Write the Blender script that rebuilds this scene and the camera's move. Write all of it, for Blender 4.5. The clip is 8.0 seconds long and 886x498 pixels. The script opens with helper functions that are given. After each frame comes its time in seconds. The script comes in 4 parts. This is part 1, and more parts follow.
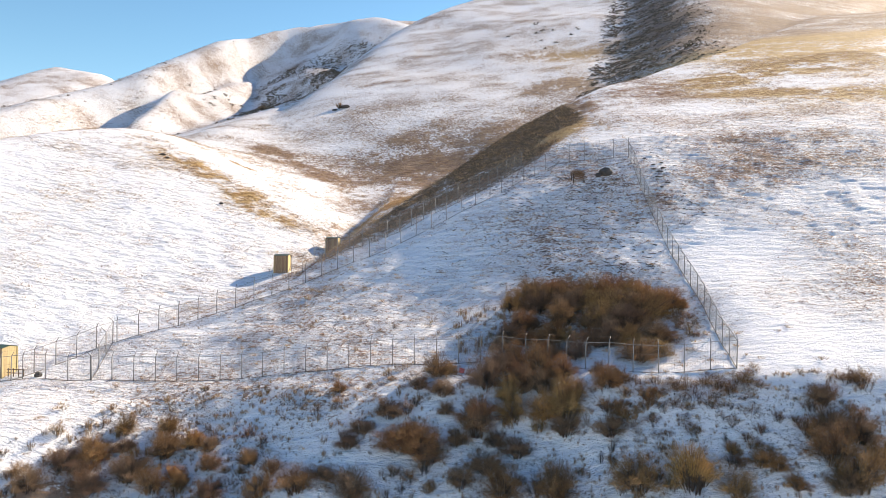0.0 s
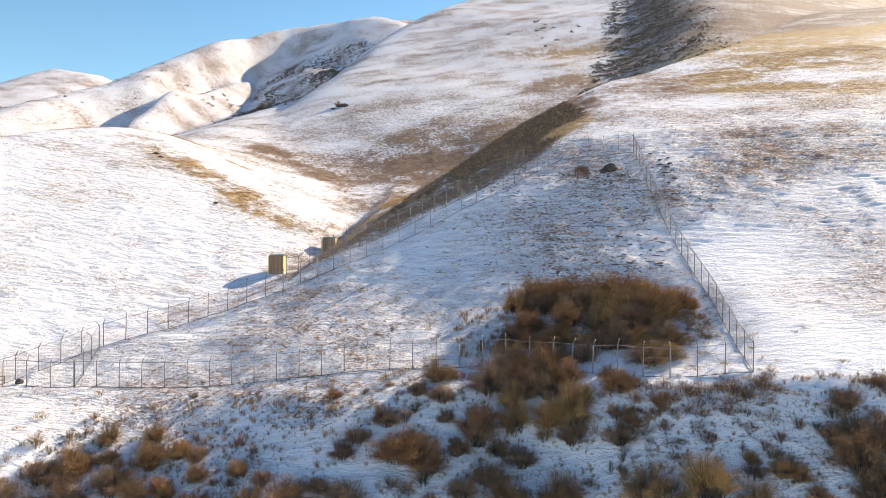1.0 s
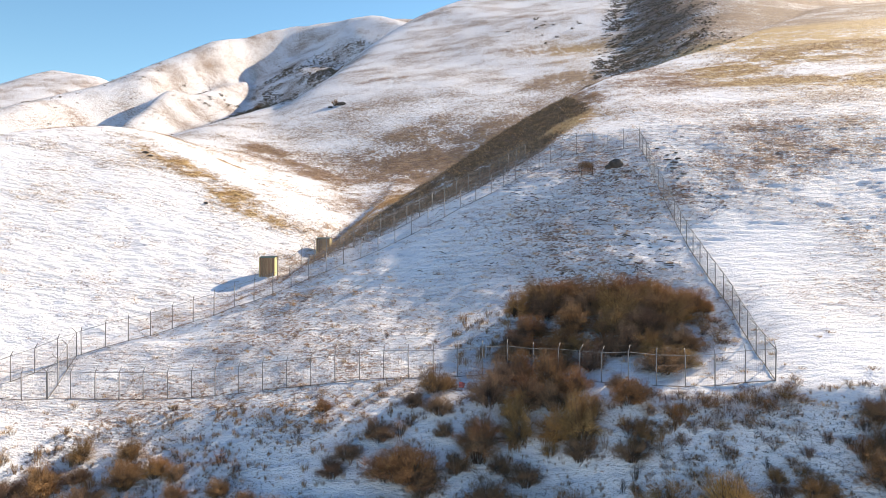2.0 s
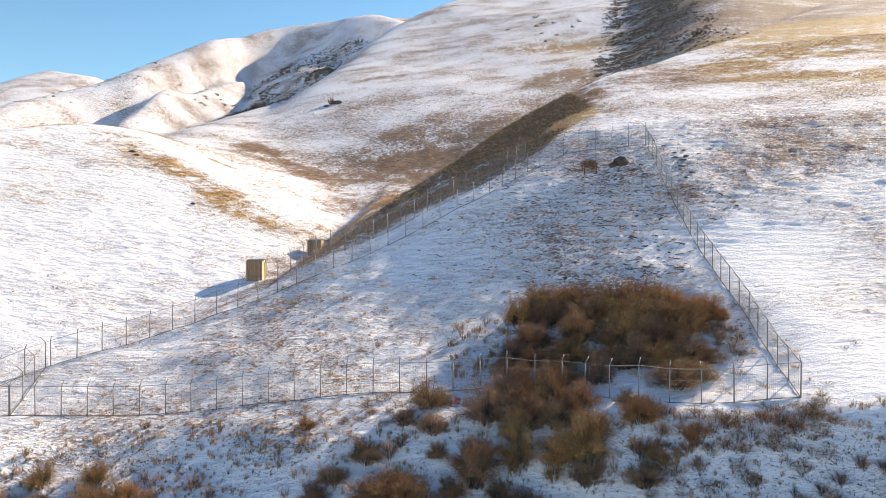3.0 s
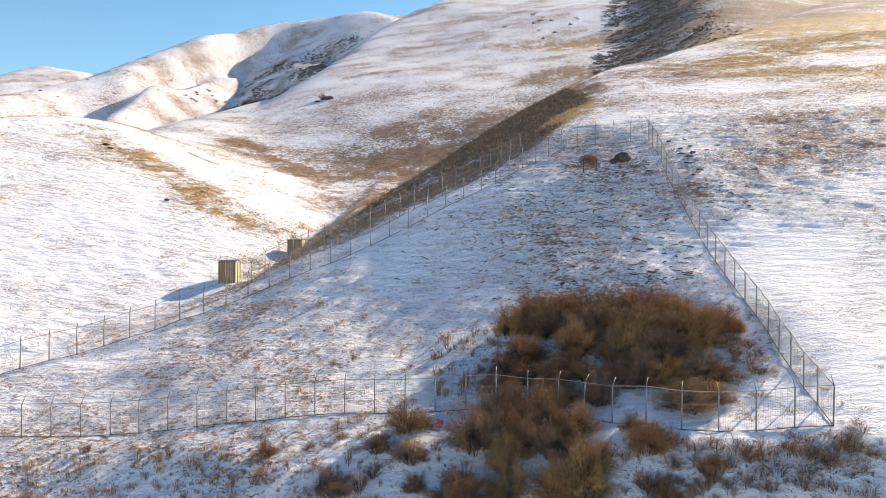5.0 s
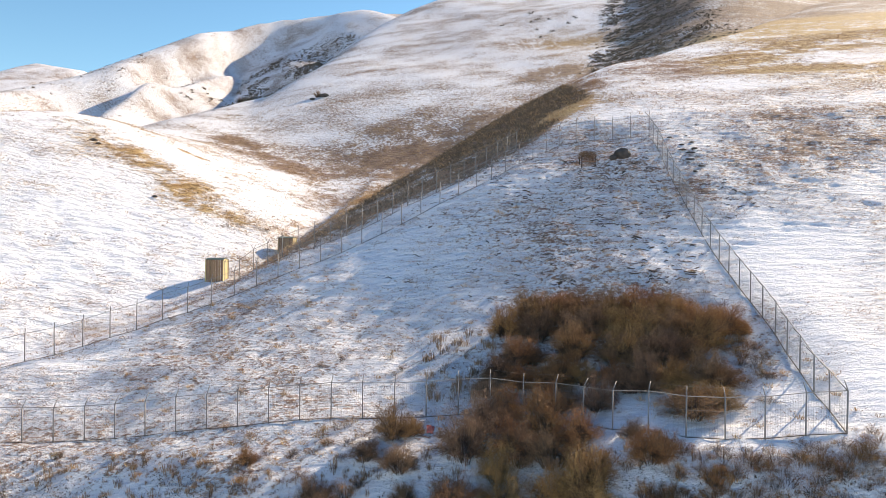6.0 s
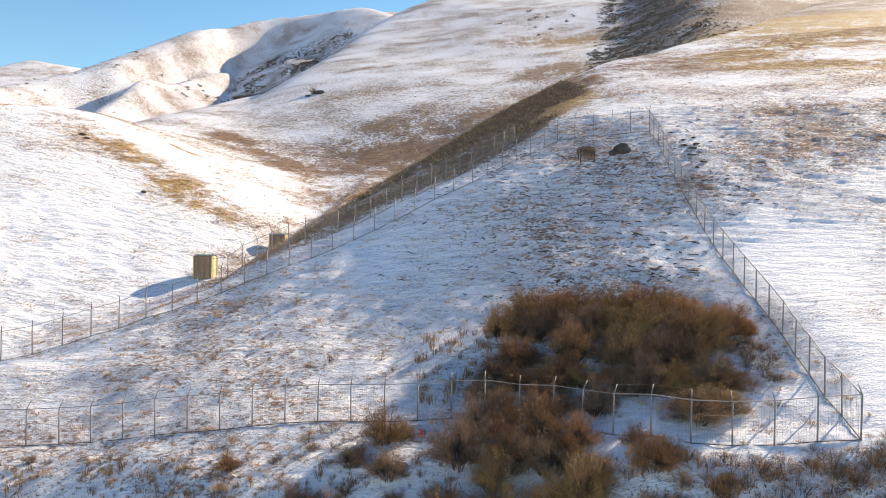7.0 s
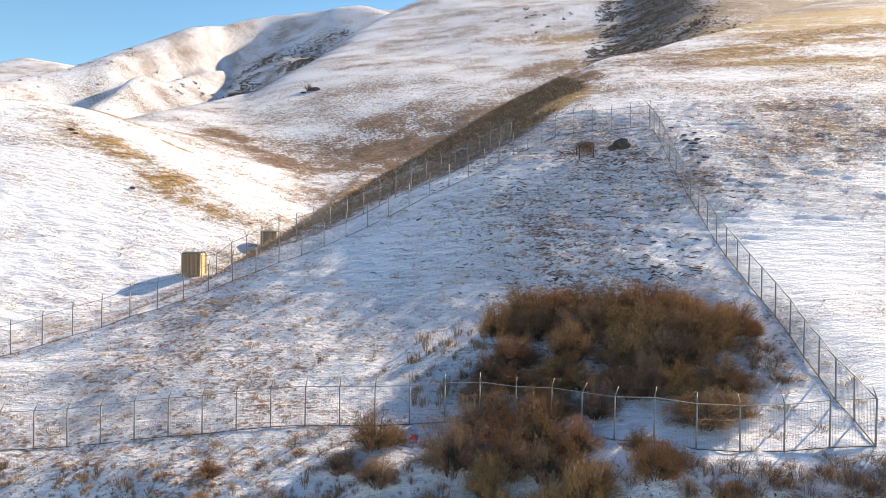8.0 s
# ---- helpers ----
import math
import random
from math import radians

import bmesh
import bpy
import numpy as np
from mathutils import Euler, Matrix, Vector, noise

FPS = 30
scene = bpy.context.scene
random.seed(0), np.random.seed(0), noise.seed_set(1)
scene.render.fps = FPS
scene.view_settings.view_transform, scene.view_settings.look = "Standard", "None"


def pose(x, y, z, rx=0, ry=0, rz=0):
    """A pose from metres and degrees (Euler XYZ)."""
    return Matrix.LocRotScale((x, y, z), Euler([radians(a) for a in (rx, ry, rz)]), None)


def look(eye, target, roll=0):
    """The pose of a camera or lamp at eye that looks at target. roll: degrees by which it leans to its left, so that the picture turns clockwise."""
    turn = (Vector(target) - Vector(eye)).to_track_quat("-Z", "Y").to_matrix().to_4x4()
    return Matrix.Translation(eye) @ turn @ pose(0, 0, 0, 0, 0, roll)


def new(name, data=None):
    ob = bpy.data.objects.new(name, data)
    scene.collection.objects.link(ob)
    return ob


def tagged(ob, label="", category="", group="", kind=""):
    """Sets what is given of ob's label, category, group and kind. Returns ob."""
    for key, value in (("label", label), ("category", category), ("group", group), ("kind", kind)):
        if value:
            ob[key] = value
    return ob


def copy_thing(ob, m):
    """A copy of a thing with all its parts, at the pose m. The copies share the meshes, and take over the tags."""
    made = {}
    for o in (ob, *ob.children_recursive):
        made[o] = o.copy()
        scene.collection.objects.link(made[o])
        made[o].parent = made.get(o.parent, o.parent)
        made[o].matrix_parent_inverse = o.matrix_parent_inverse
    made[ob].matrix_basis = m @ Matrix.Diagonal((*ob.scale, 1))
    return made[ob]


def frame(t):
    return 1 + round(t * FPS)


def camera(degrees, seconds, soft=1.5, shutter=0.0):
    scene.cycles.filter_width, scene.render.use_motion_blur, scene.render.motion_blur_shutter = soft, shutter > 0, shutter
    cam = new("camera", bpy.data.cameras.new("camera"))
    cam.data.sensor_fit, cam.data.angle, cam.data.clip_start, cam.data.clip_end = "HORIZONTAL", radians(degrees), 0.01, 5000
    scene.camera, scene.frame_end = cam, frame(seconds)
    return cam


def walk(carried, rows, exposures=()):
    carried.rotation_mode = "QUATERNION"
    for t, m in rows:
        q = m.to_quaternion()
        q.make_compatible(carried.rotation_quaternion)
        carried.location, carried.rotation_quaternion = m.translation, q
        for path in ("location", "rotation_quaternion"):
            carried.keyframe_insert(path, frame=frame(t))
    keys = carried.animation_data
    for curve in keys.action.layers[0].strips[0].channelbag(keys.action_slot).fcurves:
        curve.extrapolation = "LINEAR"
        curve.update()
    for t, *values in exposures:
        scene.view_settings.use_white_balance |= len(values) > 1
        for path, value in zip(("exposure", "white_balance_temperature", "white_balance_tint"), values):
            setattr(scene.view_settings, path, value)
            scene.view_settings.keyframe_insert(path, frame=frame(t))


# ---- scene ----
cam = camera(66.7, 8.0, 0.6)
PATH = [
    (0, (0.013, 0.0, 12.002), (0.01, 2.0, 12.001), 0.8),
    (0.5, (0.06, 1.146, 11.932), (0.055, 3.146, 11.932), 0.6),
    (1, (0.15, 2.735, 11.875), (0.144, 4.735, 11.875), 0.5),
    (1.5, (0.282, 4.48, 11.862), (0.274, 6.48, 11.862), 0.3),
    (3, (0.83, 10.427, 12.148), (0.823, 12.427, 12.15), 0.1),
    (3.5, (1.07, 12.122, 12.28), (1.064, 14.122, 12.282), 0.1),
    (4, (1.299, 13.636, 12.355), (1.296, 15.636, 12.358), 0.2),
    (4.5, (1.516, 14.893, 12.346), (1.516, 16.893, 12.348), 0.4),
    (6, (2.04, 18.149, 12.093), (2.053, 20.149, 12.096), 0.7),
    (6.5, (2.163, 19.095, 11.974), (2.18, 21.095, 11.977), 0.8),
    (7, (2.314, 20.045, 11.859), (2.335, 22.045, 11.861), 0.9),
    (7.5, (2.447, 20.867, 11.769), (2.472, 22.867, 11.77), 1.0),
    (8, (2.536, 21.765, 11.679), (2.566, 23.765, 11.679), 1.0),
]
walk(cam, [(t, look(eye, target, roll)) for t, eye, target, roll in PATH], [(0, 0.70, 7350, 31), (8, 0.70, 7350, 31)])

# ---- light ----
SUN_AZ = math.atan2(0.77, 0.63)          # from +y towards +x
SUN_EL = radians(32.2)
world = bpy.data.worlds.new("winter_sky")
scene.world = world
world.use_nodes = True
wn = world.node_tree
sky = wn.nodes.new("ShaderNodeTexSky")
sky.sky_type = "NISHITA"
sky.sun_disc = False
sky.sun_elevation = SUN_EL
sky.sun_rotation = SUN_AZ
sky.altitude = 1500
sky.air_density = 1.0
sky.dust_density = 0.0
sky.ozone_density = 1.0
air = wn.nodes.new("ShaderNodeHueSaturation")
air.inputs["Saturation"].default_value = 1.25
# the blue deepens from a clear azure low down to violet-blue overhead
aim = wn.nodes.new("ShaderNodeTexCoord")
split = wn.nodes.new("ShaderNodeSeparateXYZ")
deepen = wn.nodes.new("ShaderNodeMapRange")
deepen.inputs[1].default_value, deepen.inputs[2].default_value, deepen.inputs[3].default_value, deepen.inputs[4].default_value = 0.15, 0.7, 0.466, 0.496
wn.links.new(aim.outputs["Generated"], split.inputs[0])
wn.links.new(split.outputs[2], deepen.inputs[0])
wn.links.new(deepen.outputs[0], air.inputs["Hue"])
wn.links.new(sky.outputs[0], air.inputs["Color"])
wn.links.new(air.outputs[0], wn.nodes["Background"].inputs[0])
wn.nodes["Background"].inputs[1].default_value = 0.13
sun_data = bpy.data.lights.new("sun", "SUN")
sun_data.energy = 5.0
sun_data.angle = radians(0.6)
sun_data.color = (1.0, 0.985, 0.74)
sun = new("sun", sun_data)
sun.matrix_world = look((0, 0, 200), Vector((0, 0, 200)) - Vector((math.sin(SUN_AZ) * math.cos(SUN_EL), math.cos(SUN_AZ) * math.cos(SUN_EL), math.sin(SUN_EL))))

# ---- terrain: hills as sloping faces, joined by soft valleys and crests ----
# terrain begin
def softplus(d, w):
    return 0.5 * (d + np.sqrt(d * d + w * w))


def smax(a, b, k):
    return 0.5 * (a + b + np.sqrt((a - b) ** 2 + k * k))


def lattice(ix, iy, seed):
    h = np.sin(ix * 127.1 + iy * 311.7 + seed * 74.7) * 43758.5453
    return h - np.floor(h)


def vnoise(x, y, seed=0):
    """Smooth value noise, -1 to 1."""
    ix, iy = np.floor(x), np.floor(y)
    fx, fy = x - ix, y - iy
    fx, fy = fx * fx * (3 - 2 * fx), fy * fy * (3 - 2 * fy)
    a = lattice(ix, iy, seed) * (1 - fx) + lattice(ix + 1, iy, seed) * fx
    b = lattice(ix, iy + 1, seed) * (1 - fx) + lattice(ix + 1, iy + 1, seed) * fx
    return 2 * (a * (1 - fy) + b * fy) - 1


def fbm(x, y, octaves, seed=0):
    total, gain = 0, 1.0
    for o in range(octaves):
        total = total + gain * vnoise(x * 2 ** o + 17.3 * o, y * 2 ** o - 9.1 * o, seed + o)
        gain *= 0.5
    return total


def ramp(v, a, b):
    s = np.clip((v - a) / (b - a), 0, 1)
    return s * s * (3 - 2 * s)


EDGE_X = (-60, -38, -32, -27, -20, -15, -12, -8, 0, 7, 10, 12.5, 15, 23, 60)
EDGE_Y = (42, 46, 50, 55.2, 58.2, 58.0, 56.4, 54.5, 55.3, 55.8, 54.6, 52.8, 51.8, 50.3, 49.6)
LOW_X = (-60, -25, 0, 10, 15, 20, 24, 30, 60)
LOW_Y = (60, 60, 57.5, 56, 52.5, 54, 56, 58, 58)
CREST_X = (-60, -33.7, -24.5, -18, -14, -10.8, -5.1, 2.6, 9, 15.9, 21.4, 27, 34, 46, 57, 78, 127, 220)
CREST_Y = (50, 67.4, 73.4, 77.0, 80.5, 94, 107.5, 116, 126, 135, 138, 142, 147, 157, 169, 188, 244, 370)


def face(x, y):
    """The fenced hillside: steepens upwards, climbs to the right."""
    xc, low = np.maximum(x, -36) - softplus(x - 40, 6), np.interp(x, LOW_X, LOW_Y)
    yc = np.clip(y, low, 98)
    u, v = (xc - 5) / 30, (yc - 70) / 20
    z = 7.94 + 4.82 * u + 11.53 * v - 0.13 * u * u + 1.64 * u * v + 2.12 * v * v - 0.76 * u ** 3 - 2.10 * u * u * v + 0.59 * u * v * v - 1.39 * v ** 3
    up = np.maximum(y - 98, 0)
    z = z + 0.1 * (x - xc) + 0.41 * up - 0.3 * softplus(up - 190, 40)
    below = np.minimum(y - low, 0)
    return z + below * np.interp(x, (14, 20, 26, 34), (0.2, 0.26, 0.3, 0.42))


def bank_drop(x, y):
    d = np.interp(x, EDGE_X, EDGE_Y) - y
    steep = np.interp(x, (-34, -24, -16, -12, -8, -2, 30), (0.46, 0.50, 0.46, 0.52, 0.70, 0.82, 0.84))
    return steep * (softplus(d, 0.9) - 0.12) - np.maximum(steep - 0.62, 0) * softplus(d - 5, 1.5) - 0.34 * softplus(d - 17, 5) - 0.28 * softplus(d - 26, 6)


def height(x, y):
    x, y = np.asarray(x, float), np.asarray(y, float)
    spur = face(x, y) - bank_drop(x, y)
    spur = spur - 0.8 * np.exp(-((x + 2) / 7) ** 2 - ((y - 72) / 8) ** 2) + 0.75 * np.exp(-((x - 26.5) / 5) ** 2 - ((y - 62) / 8) ** 2)
    spur = spur - 0.75 * ramp(-x, 11, 24) * ramp(-y, -68, -60) - 0.7 * np.exp(-((x - 9) / 3.2) ** 2 - ((y - 58.5) / 3) ** 2) + 0.25 * np.exp(-((x + 4) / 5) ** 2 - ((y - 59) / 3) ** 2)
    spur = spur + 0.35 * np.exp(-((x - 14.5) / 3.5) ** 2 - ((y - 54) / 4) ** 2)
    spur = spur + 0.8 * np.exp(-((x - 7) / 8) ** 2 - ((y - 86) / 5) ** 2) + 0.45 * np.exp(-((x + 13) / 7) ** 2 - ((y - 65) / 4) ** 2) + 0.45 * np.exp(-((x - 24) / 6) ** 2 - ((y - 87) / 4) ** 2)
    # past the ridge fence the spur eases off, then falls away behind
    spur = -smax(-spur, -(29.4 + 0.44 * (x - 14.1) + 0.28 * (y - 110.4) + 0.4 * softplus(-10 - x, 3)), 1.2)
    run = np.gradient(np.asarray(CREST_Y), np.asarray(CREST_X))
    steep = np.interp(x, CREST_X, run)
    d = (y - np.interp(x, CREST_X, CREST_Y)) / np.sqrt(1 + steep ** 2)
    spur = spur - np.interp(x, (-34, -20, -8, 12, 30), (0.36, 0.4, 0.5, 0.7, 0.95)) * (softplus(d, 2.0) - 0.5)
    # the bright hill
    left = 7.4 - 0.2 * (x + 31.3) + 0.47 * (y - 86.1)
    left = left - 0.45 * softplus(x + 20.5, 3) + 0.5
    left = left - 0.40 * softplus(0.53 * (x + 38) + 0.85 * (y - 120), 8) - 0.52 * softplus(-0.84 * (x + 60.5) + 0.54 * (y - 140.5), 4)
    # the draw between it and the middle hill
    draw = -23.0 - 0.202 * x + 0.289 * y - 0.5 * softplus(-66 - x, 6) - 0.6 * softplus(114 - y, 6)
    left = smax(left, draw - 0.6 * softplus(x + 8, 4), 2.0)
    near = smax(spur, left, 1.6) + 0.5 * np.exp(-((x + 21.6) / 4) ** 2 - ((y - 90) / 4) ** 2)
    # the broad middle hill with its ridge, and the gully to its right
    mid = 19.2 + 0.1 * (x + 12) + 0.46 * (y - 129) - 3.0 * np.exp(-((y - 158) / 22) ** 2) * ramp(-x, -20, 0)
    ridge = np.interp(y, (129, 202, 230, 287, 391, 511, 800), (-95, -72, -60, -47, -30, 22, 150))
    mid = mid - 0.85 * softplus(ridge - x, 10) - 0.5 * softplus(y - 680, 60)
    gully = np.interp(y, (129, 194, 262, 454, 700), (27, 45, 67, 122, 198))
    mid = mid + 0.50 * softplus(x - gully, 8) - 0.75 * softplus(x - gully - np.interp(y, (140, 200, 260), (14, 30, 34)), 12)
    mid = mid + 0.05 * softplus(y - 300, 60)
    mid = mid + 1.6 * fbm(x / 55 + 3, y / 70, 2, 5) * ramp(y, 130, 200)
    z = smax(near, mid, 2.5)
    # the far hill with its folds, and the last one behind it
    a, c = (x + 77) * 0.55 + (y - 500) * 0.83, (x + 77) * 0.83 - (y - 500) * 0.55
    top = np.interp(a, (-420, -300, -180, -130, -95, -79, -66, -41, 0, 48, 150), (20, 48, 100, 128, 148, 154.5, 158.5, 171, 184, 192, 205))
    side = c - np.interp(a, (-300, -180, -130, -79, -41, 0, 48, 150), (30, 0, -16, -29, -26, 0, 37, 90))
    folds = 5.2 * np.sin(a / 13 + side / 45 + 0.8 * vnoise(x / 60, y / 60, 8) + 1.0) + 0.8 * np.sin(a / 5.3 + side / 30)
    # two draws cut into it: gentle sunlit left banks, steep right banks turned from the sun
    wide, slim = a + 75 + 1.25 * c + 10 * vnoise(x / 40, y / 40, 9), a + 192 + 2.2 * (c - 40) + 6 * vnoise(x / 30, y / 30, 10)
    draw_in = np.clip(np.minimum(1 + wide / 45, 1 - wide / 78), 0, 1)
    far = top - 0.42 * softplus(side, 14) - 0.6 * softplus(-side, 14) + 2 + folds * ramp(side, 4, 34) * (1 - 0.85 * ramp(draw_in, 0, 0.5))
    far = far - 25 * draw_in * ramp(side, 2, 30)
    far = far - 15 * np.clip(np.minimum(1 + slim / 50, 1 - slim / 30), 0, 1) * ramp(side, 10, 40)
    last = np.interp(x, (-620, -520, -460, -402, -355, -300, -200), (148, 173, 185, 202, 195, 160, 120)) - 0.5 * softplus(700 - y, 12) - 0.4 * softplus(y - 700, 20)
    z = smax(z, smax(far, last, 4), 4)
    return np.maximum(z, -9.0 + 0.4 * np.sin(x / 13))


def ground_z(x, y):
    return float(height(x, y))
# terrain end


# ---- materials ----
def material(name):
    m = bpy.data.materials.new(name)
    m.use_nodes = True
    nt = m.node_tree
    return m, nt, nt.nodes["Principled BSDF"]


def link(nt, a, b):
    nt.links.new(a, b)


def noise_node(nt, vec, scale, detail=4.0, rough=0.55):
    n = nt.nodes.new("ShaderNodeTexNoise")
    n.inputs["Scale"].default_value, n.inputs["Detail"].default_value, n.inputs["Roughness"].default_value = scale, detail, rough
    if vec is not None:
        link(nt, vec, n.inputs["Vector"])
    return n.outputs["Fac"]


def mapped(nt, vec, scale, turn=(0, 0, 0)):
    n = nt.nodes.new("ShaderNodeMapping")
    n.inputs["Scale"].default_value = scale
    n.inputs["Rotation"].default_value = [radians(a) for a in turn]
    link(nt, vec, n.inputs["Vector"])
    return n.outputs[0]


def maths(nt, op, a, b=None, c=None, clamp=False):
    n = nt.nodes.new("ShaderNodeMath")
    n.operation, n.use_clamp = op, clamp
    for i, v in enumerate((a, b, c)):
        if v is None:
            continue
        if isinstance(v, (int, float)):
            n.inputs[i].default_value = v
        else:
            link(nt, v, n.inputs[i])
    return n.outputs[0]


def mix(nt, fac, a, b):
    n = nt.nodes.new("ShaderNodeMix")
    n.data_type = "RGBA"
    for i, v in ((0, fac), (6, a), (7, b)):
        if isinstance(v, (int, float)):
            n.inputs[i].default_value = v
        elif isinstance(v, tuple):
            n.inputs[i].default_value = (*v, 1)
        else:
            link(nt, v, n.inputs[i])
    return n.outputs[2]


def steps(nt, fac, lo, hi):
    n = nt.nodes.new("ShaderNodeMapRange")
    n.interpolation_type = "SMOOTHSTEP"
    n.inputs[1].default_value, n.inputs[2].default_value = lo, hi
    link(nt, fac, n.inputs[0])
    return n.outputs[0]


def bump(nt, bsdf, h, strength, dist):
    n = nt.nodes.new("ShaderNodeBump")
    n.inputs["Strength"].default_value, n.inputs["Distance"].default_value = strength, dist
    link(nt, h, n.inputs["Height"])
    link(nt, n.outputs[0], bsdf.inputs["Normal"])


def plain(name, a, b, scale, rough=0.8, metal=0.0, relief=0.2, dist=0.01, stretch=(1, 1, 1), island=0.0):
    """Two tones blended by grain; island: how far separate pieces differ in brightness."""
    m, nt, p = material(name)
    co = nt.nodes.new("ShaderNodeTexCoord").outputs["Object"]
    v = mapped(nt, co, stretch)
    f = noise_node(nt, v, scale, 5)
    g = noise_node(nt, v, scale * 0.17, 3)
    fac = maths(nt, "MULTIPLY_ADD", maths(nt, "ADD", f, g), 1.6, -1.1, clamp=True)
    col = mix(nt, fac, a, b)
    if island:
        geo = nt.nodes.new("ShaderNodeNewGeometry").outputs["Random Per Island"]
        obj = nt.nodes.new("ShaderNodeObjectInfo").outputs["Random"]
        hsv = nt.nodes.new("ShaderNodeHueSaturation")
        bright = maths(nt, "MULTIPLY_ADD", geo, 2 * island, 1 - island)
        link(nt, maths(nt, "MULTIPLY", bright, maths(nt, "MULTIPLY_ADD", obj, 0.5, 0.75)), hsv.inputs["Value"])
        link(nt, maths(nt, "MULTIPLY_ADD", maths(nt, "ADD", geo, obj), 0.02, 0.474), hsv.inputs["Hue"])
        link(nt, col, hsv.inputs["Color"])
        col = hsv.outputs[0]
    link(nt, col, p.inputs["Base Color"])
    p.inputs["Roughness"].default_value, p.inputs["Metallic"].default_value = rough, metal
    if relief:
        bump(nt, p, f, relief, dist)
    return m


def ground_material():
    m, nt, p = material("snow_over_dry_grass")
    pos = nt.nodes.new("ShaderNodeNewGeometry").outputs["Position"]
    cover = nt.nodes.new("ShaderNodeAttribute")
    cover.attribute_name = "grass"
    cov = cover.outputs["Fac"]
    streak = mapped(nt, pos, (0.72, 1.0, 1.0), (0, 0, 8))
    fine = noise_node(nt, streak, 3.9, 5, 0.75)
    clump = noise_node(nt, streak, 1.1, 4, 0.65)
    broad = noise_node(nt, pos, 0.11, 3, 0.55)
    terrace = noise_node(nt, mapped(nt, pos, (0.16, 1.0, 1.0), (0, 0, -6)), 1.9, 3, 0.6)
    uphill = nt.nodes.new("ShaderNodeAttribute")
    uphill.attribute_name = "tussock"
    big = uphill.outputs["Fac"]
    tuss = noise_node(nt, pos, 1.6, 4, 0.8)
    near_mix = maths(nt, "ADD", maths(nt, "MULTIPLY", fine, 0.6), maths(nt, "ADD", maths(nt, "MULTIPLY", clump, 0.2), maths(nt, "MULTIPLY", maths(nt, "ADD", broad, terrace), 0.1)))
    far_mix = maths(nt, "ADD", maths(nt, "MULTIPLY", tuss, 0.75), maths(nt, "ADD", maths(nt, "MULTIPLY", clump, 0.1), maths(nt, "MULTIPLY", broad, 0.15)))
    mixed = maths(nt, "ADD", maths(nt, "MULTIPLY", near_mix, maths(nt, "SUBTRACT", 1.0, big)), maths(nt, "MULTIPLY", far_mix, big))
    fac = steps(nt, maths(nt, "ADD", mixed, maths(nt, "MULTIPLY_ADD", cov, 0.32, -0.15)), 0.495, 0.575)
    tone = noise_node(nt, pos, 0.5, 5, 0.7)
    grain = noise_node(nt, pos, 9.0, 3, 0.7)
    dry = mix(nt, steps(nt, tone, 0.36, 0.64), (0.27, 0.165, 0.125), (0.44, 0.30, 0.21))
    gold = nt.nodes.new("ShaderNodeAttribute")
    gold.attribute_name = "golden"
    dry = mix(nt, gold.outputs["Fac"], dry, mix(nt, steps(nt, tone, 0.36, 0.64), (0.47, 0.29, 0.115), (0.64, 0.45, 0.21)))
    dry = mix(nt, maths(nt, "MULTIPLY", big, maths(nt, "SUBTRACT", 0.8, maths(nt, "MULTIPLY", gold.outputs["Fac"], 0.8))), dry, mix(nt, steps(nt, tone, 0.36, 0.64), (0.20, 0.135, 0.10), (0.36, 0.25, 0.16)))
    dry = mix(nt, steps(nt, grain, 0.5, 0.8), dry, (0.14, 0.09, 0.07))
    snow = mix(nt, steps(nt, clump, 0.3, 0.7), (0.80, 0.82, 0.86), (0.88, 0.88, 0.88))
    link(nt, mix(nt, fac, snow, dry), p.inputs["Base Color"])
    p.inputs["Roughness"].default_value = 0.75
    p.inputs["Specular IOR Level"].default_value = 0.25
    h = maths(nt, "ADD", maths(nt, "MULTIPLY", fine, 0.75), maths(nt, "ADD", clump, maths(nt, "MULTIPLY", terrace, 0.5)))
    h = maths(nt, "ADD", h, maths(nt, "MULTIPLY", tuss, maths(nt, "MULTIPLY", big, 1.5)))
    ripple = noise_node(nt, mapped(nt, pos, (0.30, 0.9, 0.9), (0, 0, -4)), 1.5, 4, 0.6)
    h = maths(nt, "ADD", h, maths(nt, "MULTIPLY", ripple, 2.0))
    bump(nt, p, h, 0.8, 0.4)
    lump = p.inputs["Normal"].links[0].from_node
    link(nt, maths(nt, "MULTIPLY_ADD", steps(nt, cov, 0.1, 0.5), 0.45, 0.5), lump.inputs["Strength"])
    return m


MAT_GROUND = ground_material()
MAT_STEEL = plain("galvanised_steel", (0.17, 0.165, 0.16), (0.28, 0.27, 0.26), 30, 0.65, 0.0, 0.05, 0.002)
MAT_WIRE = plain("grey_wire", (0.2, 0.2, 0.19), (0.32, 0.31, 0.30), 30, 0.6, 0.2, 0)
MAT_STEM = plain("brown_bark_and_core_shade", (0.045, 0.033, 0.026), (0.10, 0.07, 0.05), 25, 0.9, 0, 0.1, 0.003, island=0.25)
MAT_RUSSET = plain("russet_twigs", (0.19, 0.09, 0.038), (0.58, 0.31, 0.115), 6, 0.85, 0, 0, island=0.45)
MAT_OLIVE = plain("olive_brown_twigs", (0.15, 0.085, 0.036), (0.48, 0.28, 0.11), 6, 0.85, 0, 0, island=0.45)
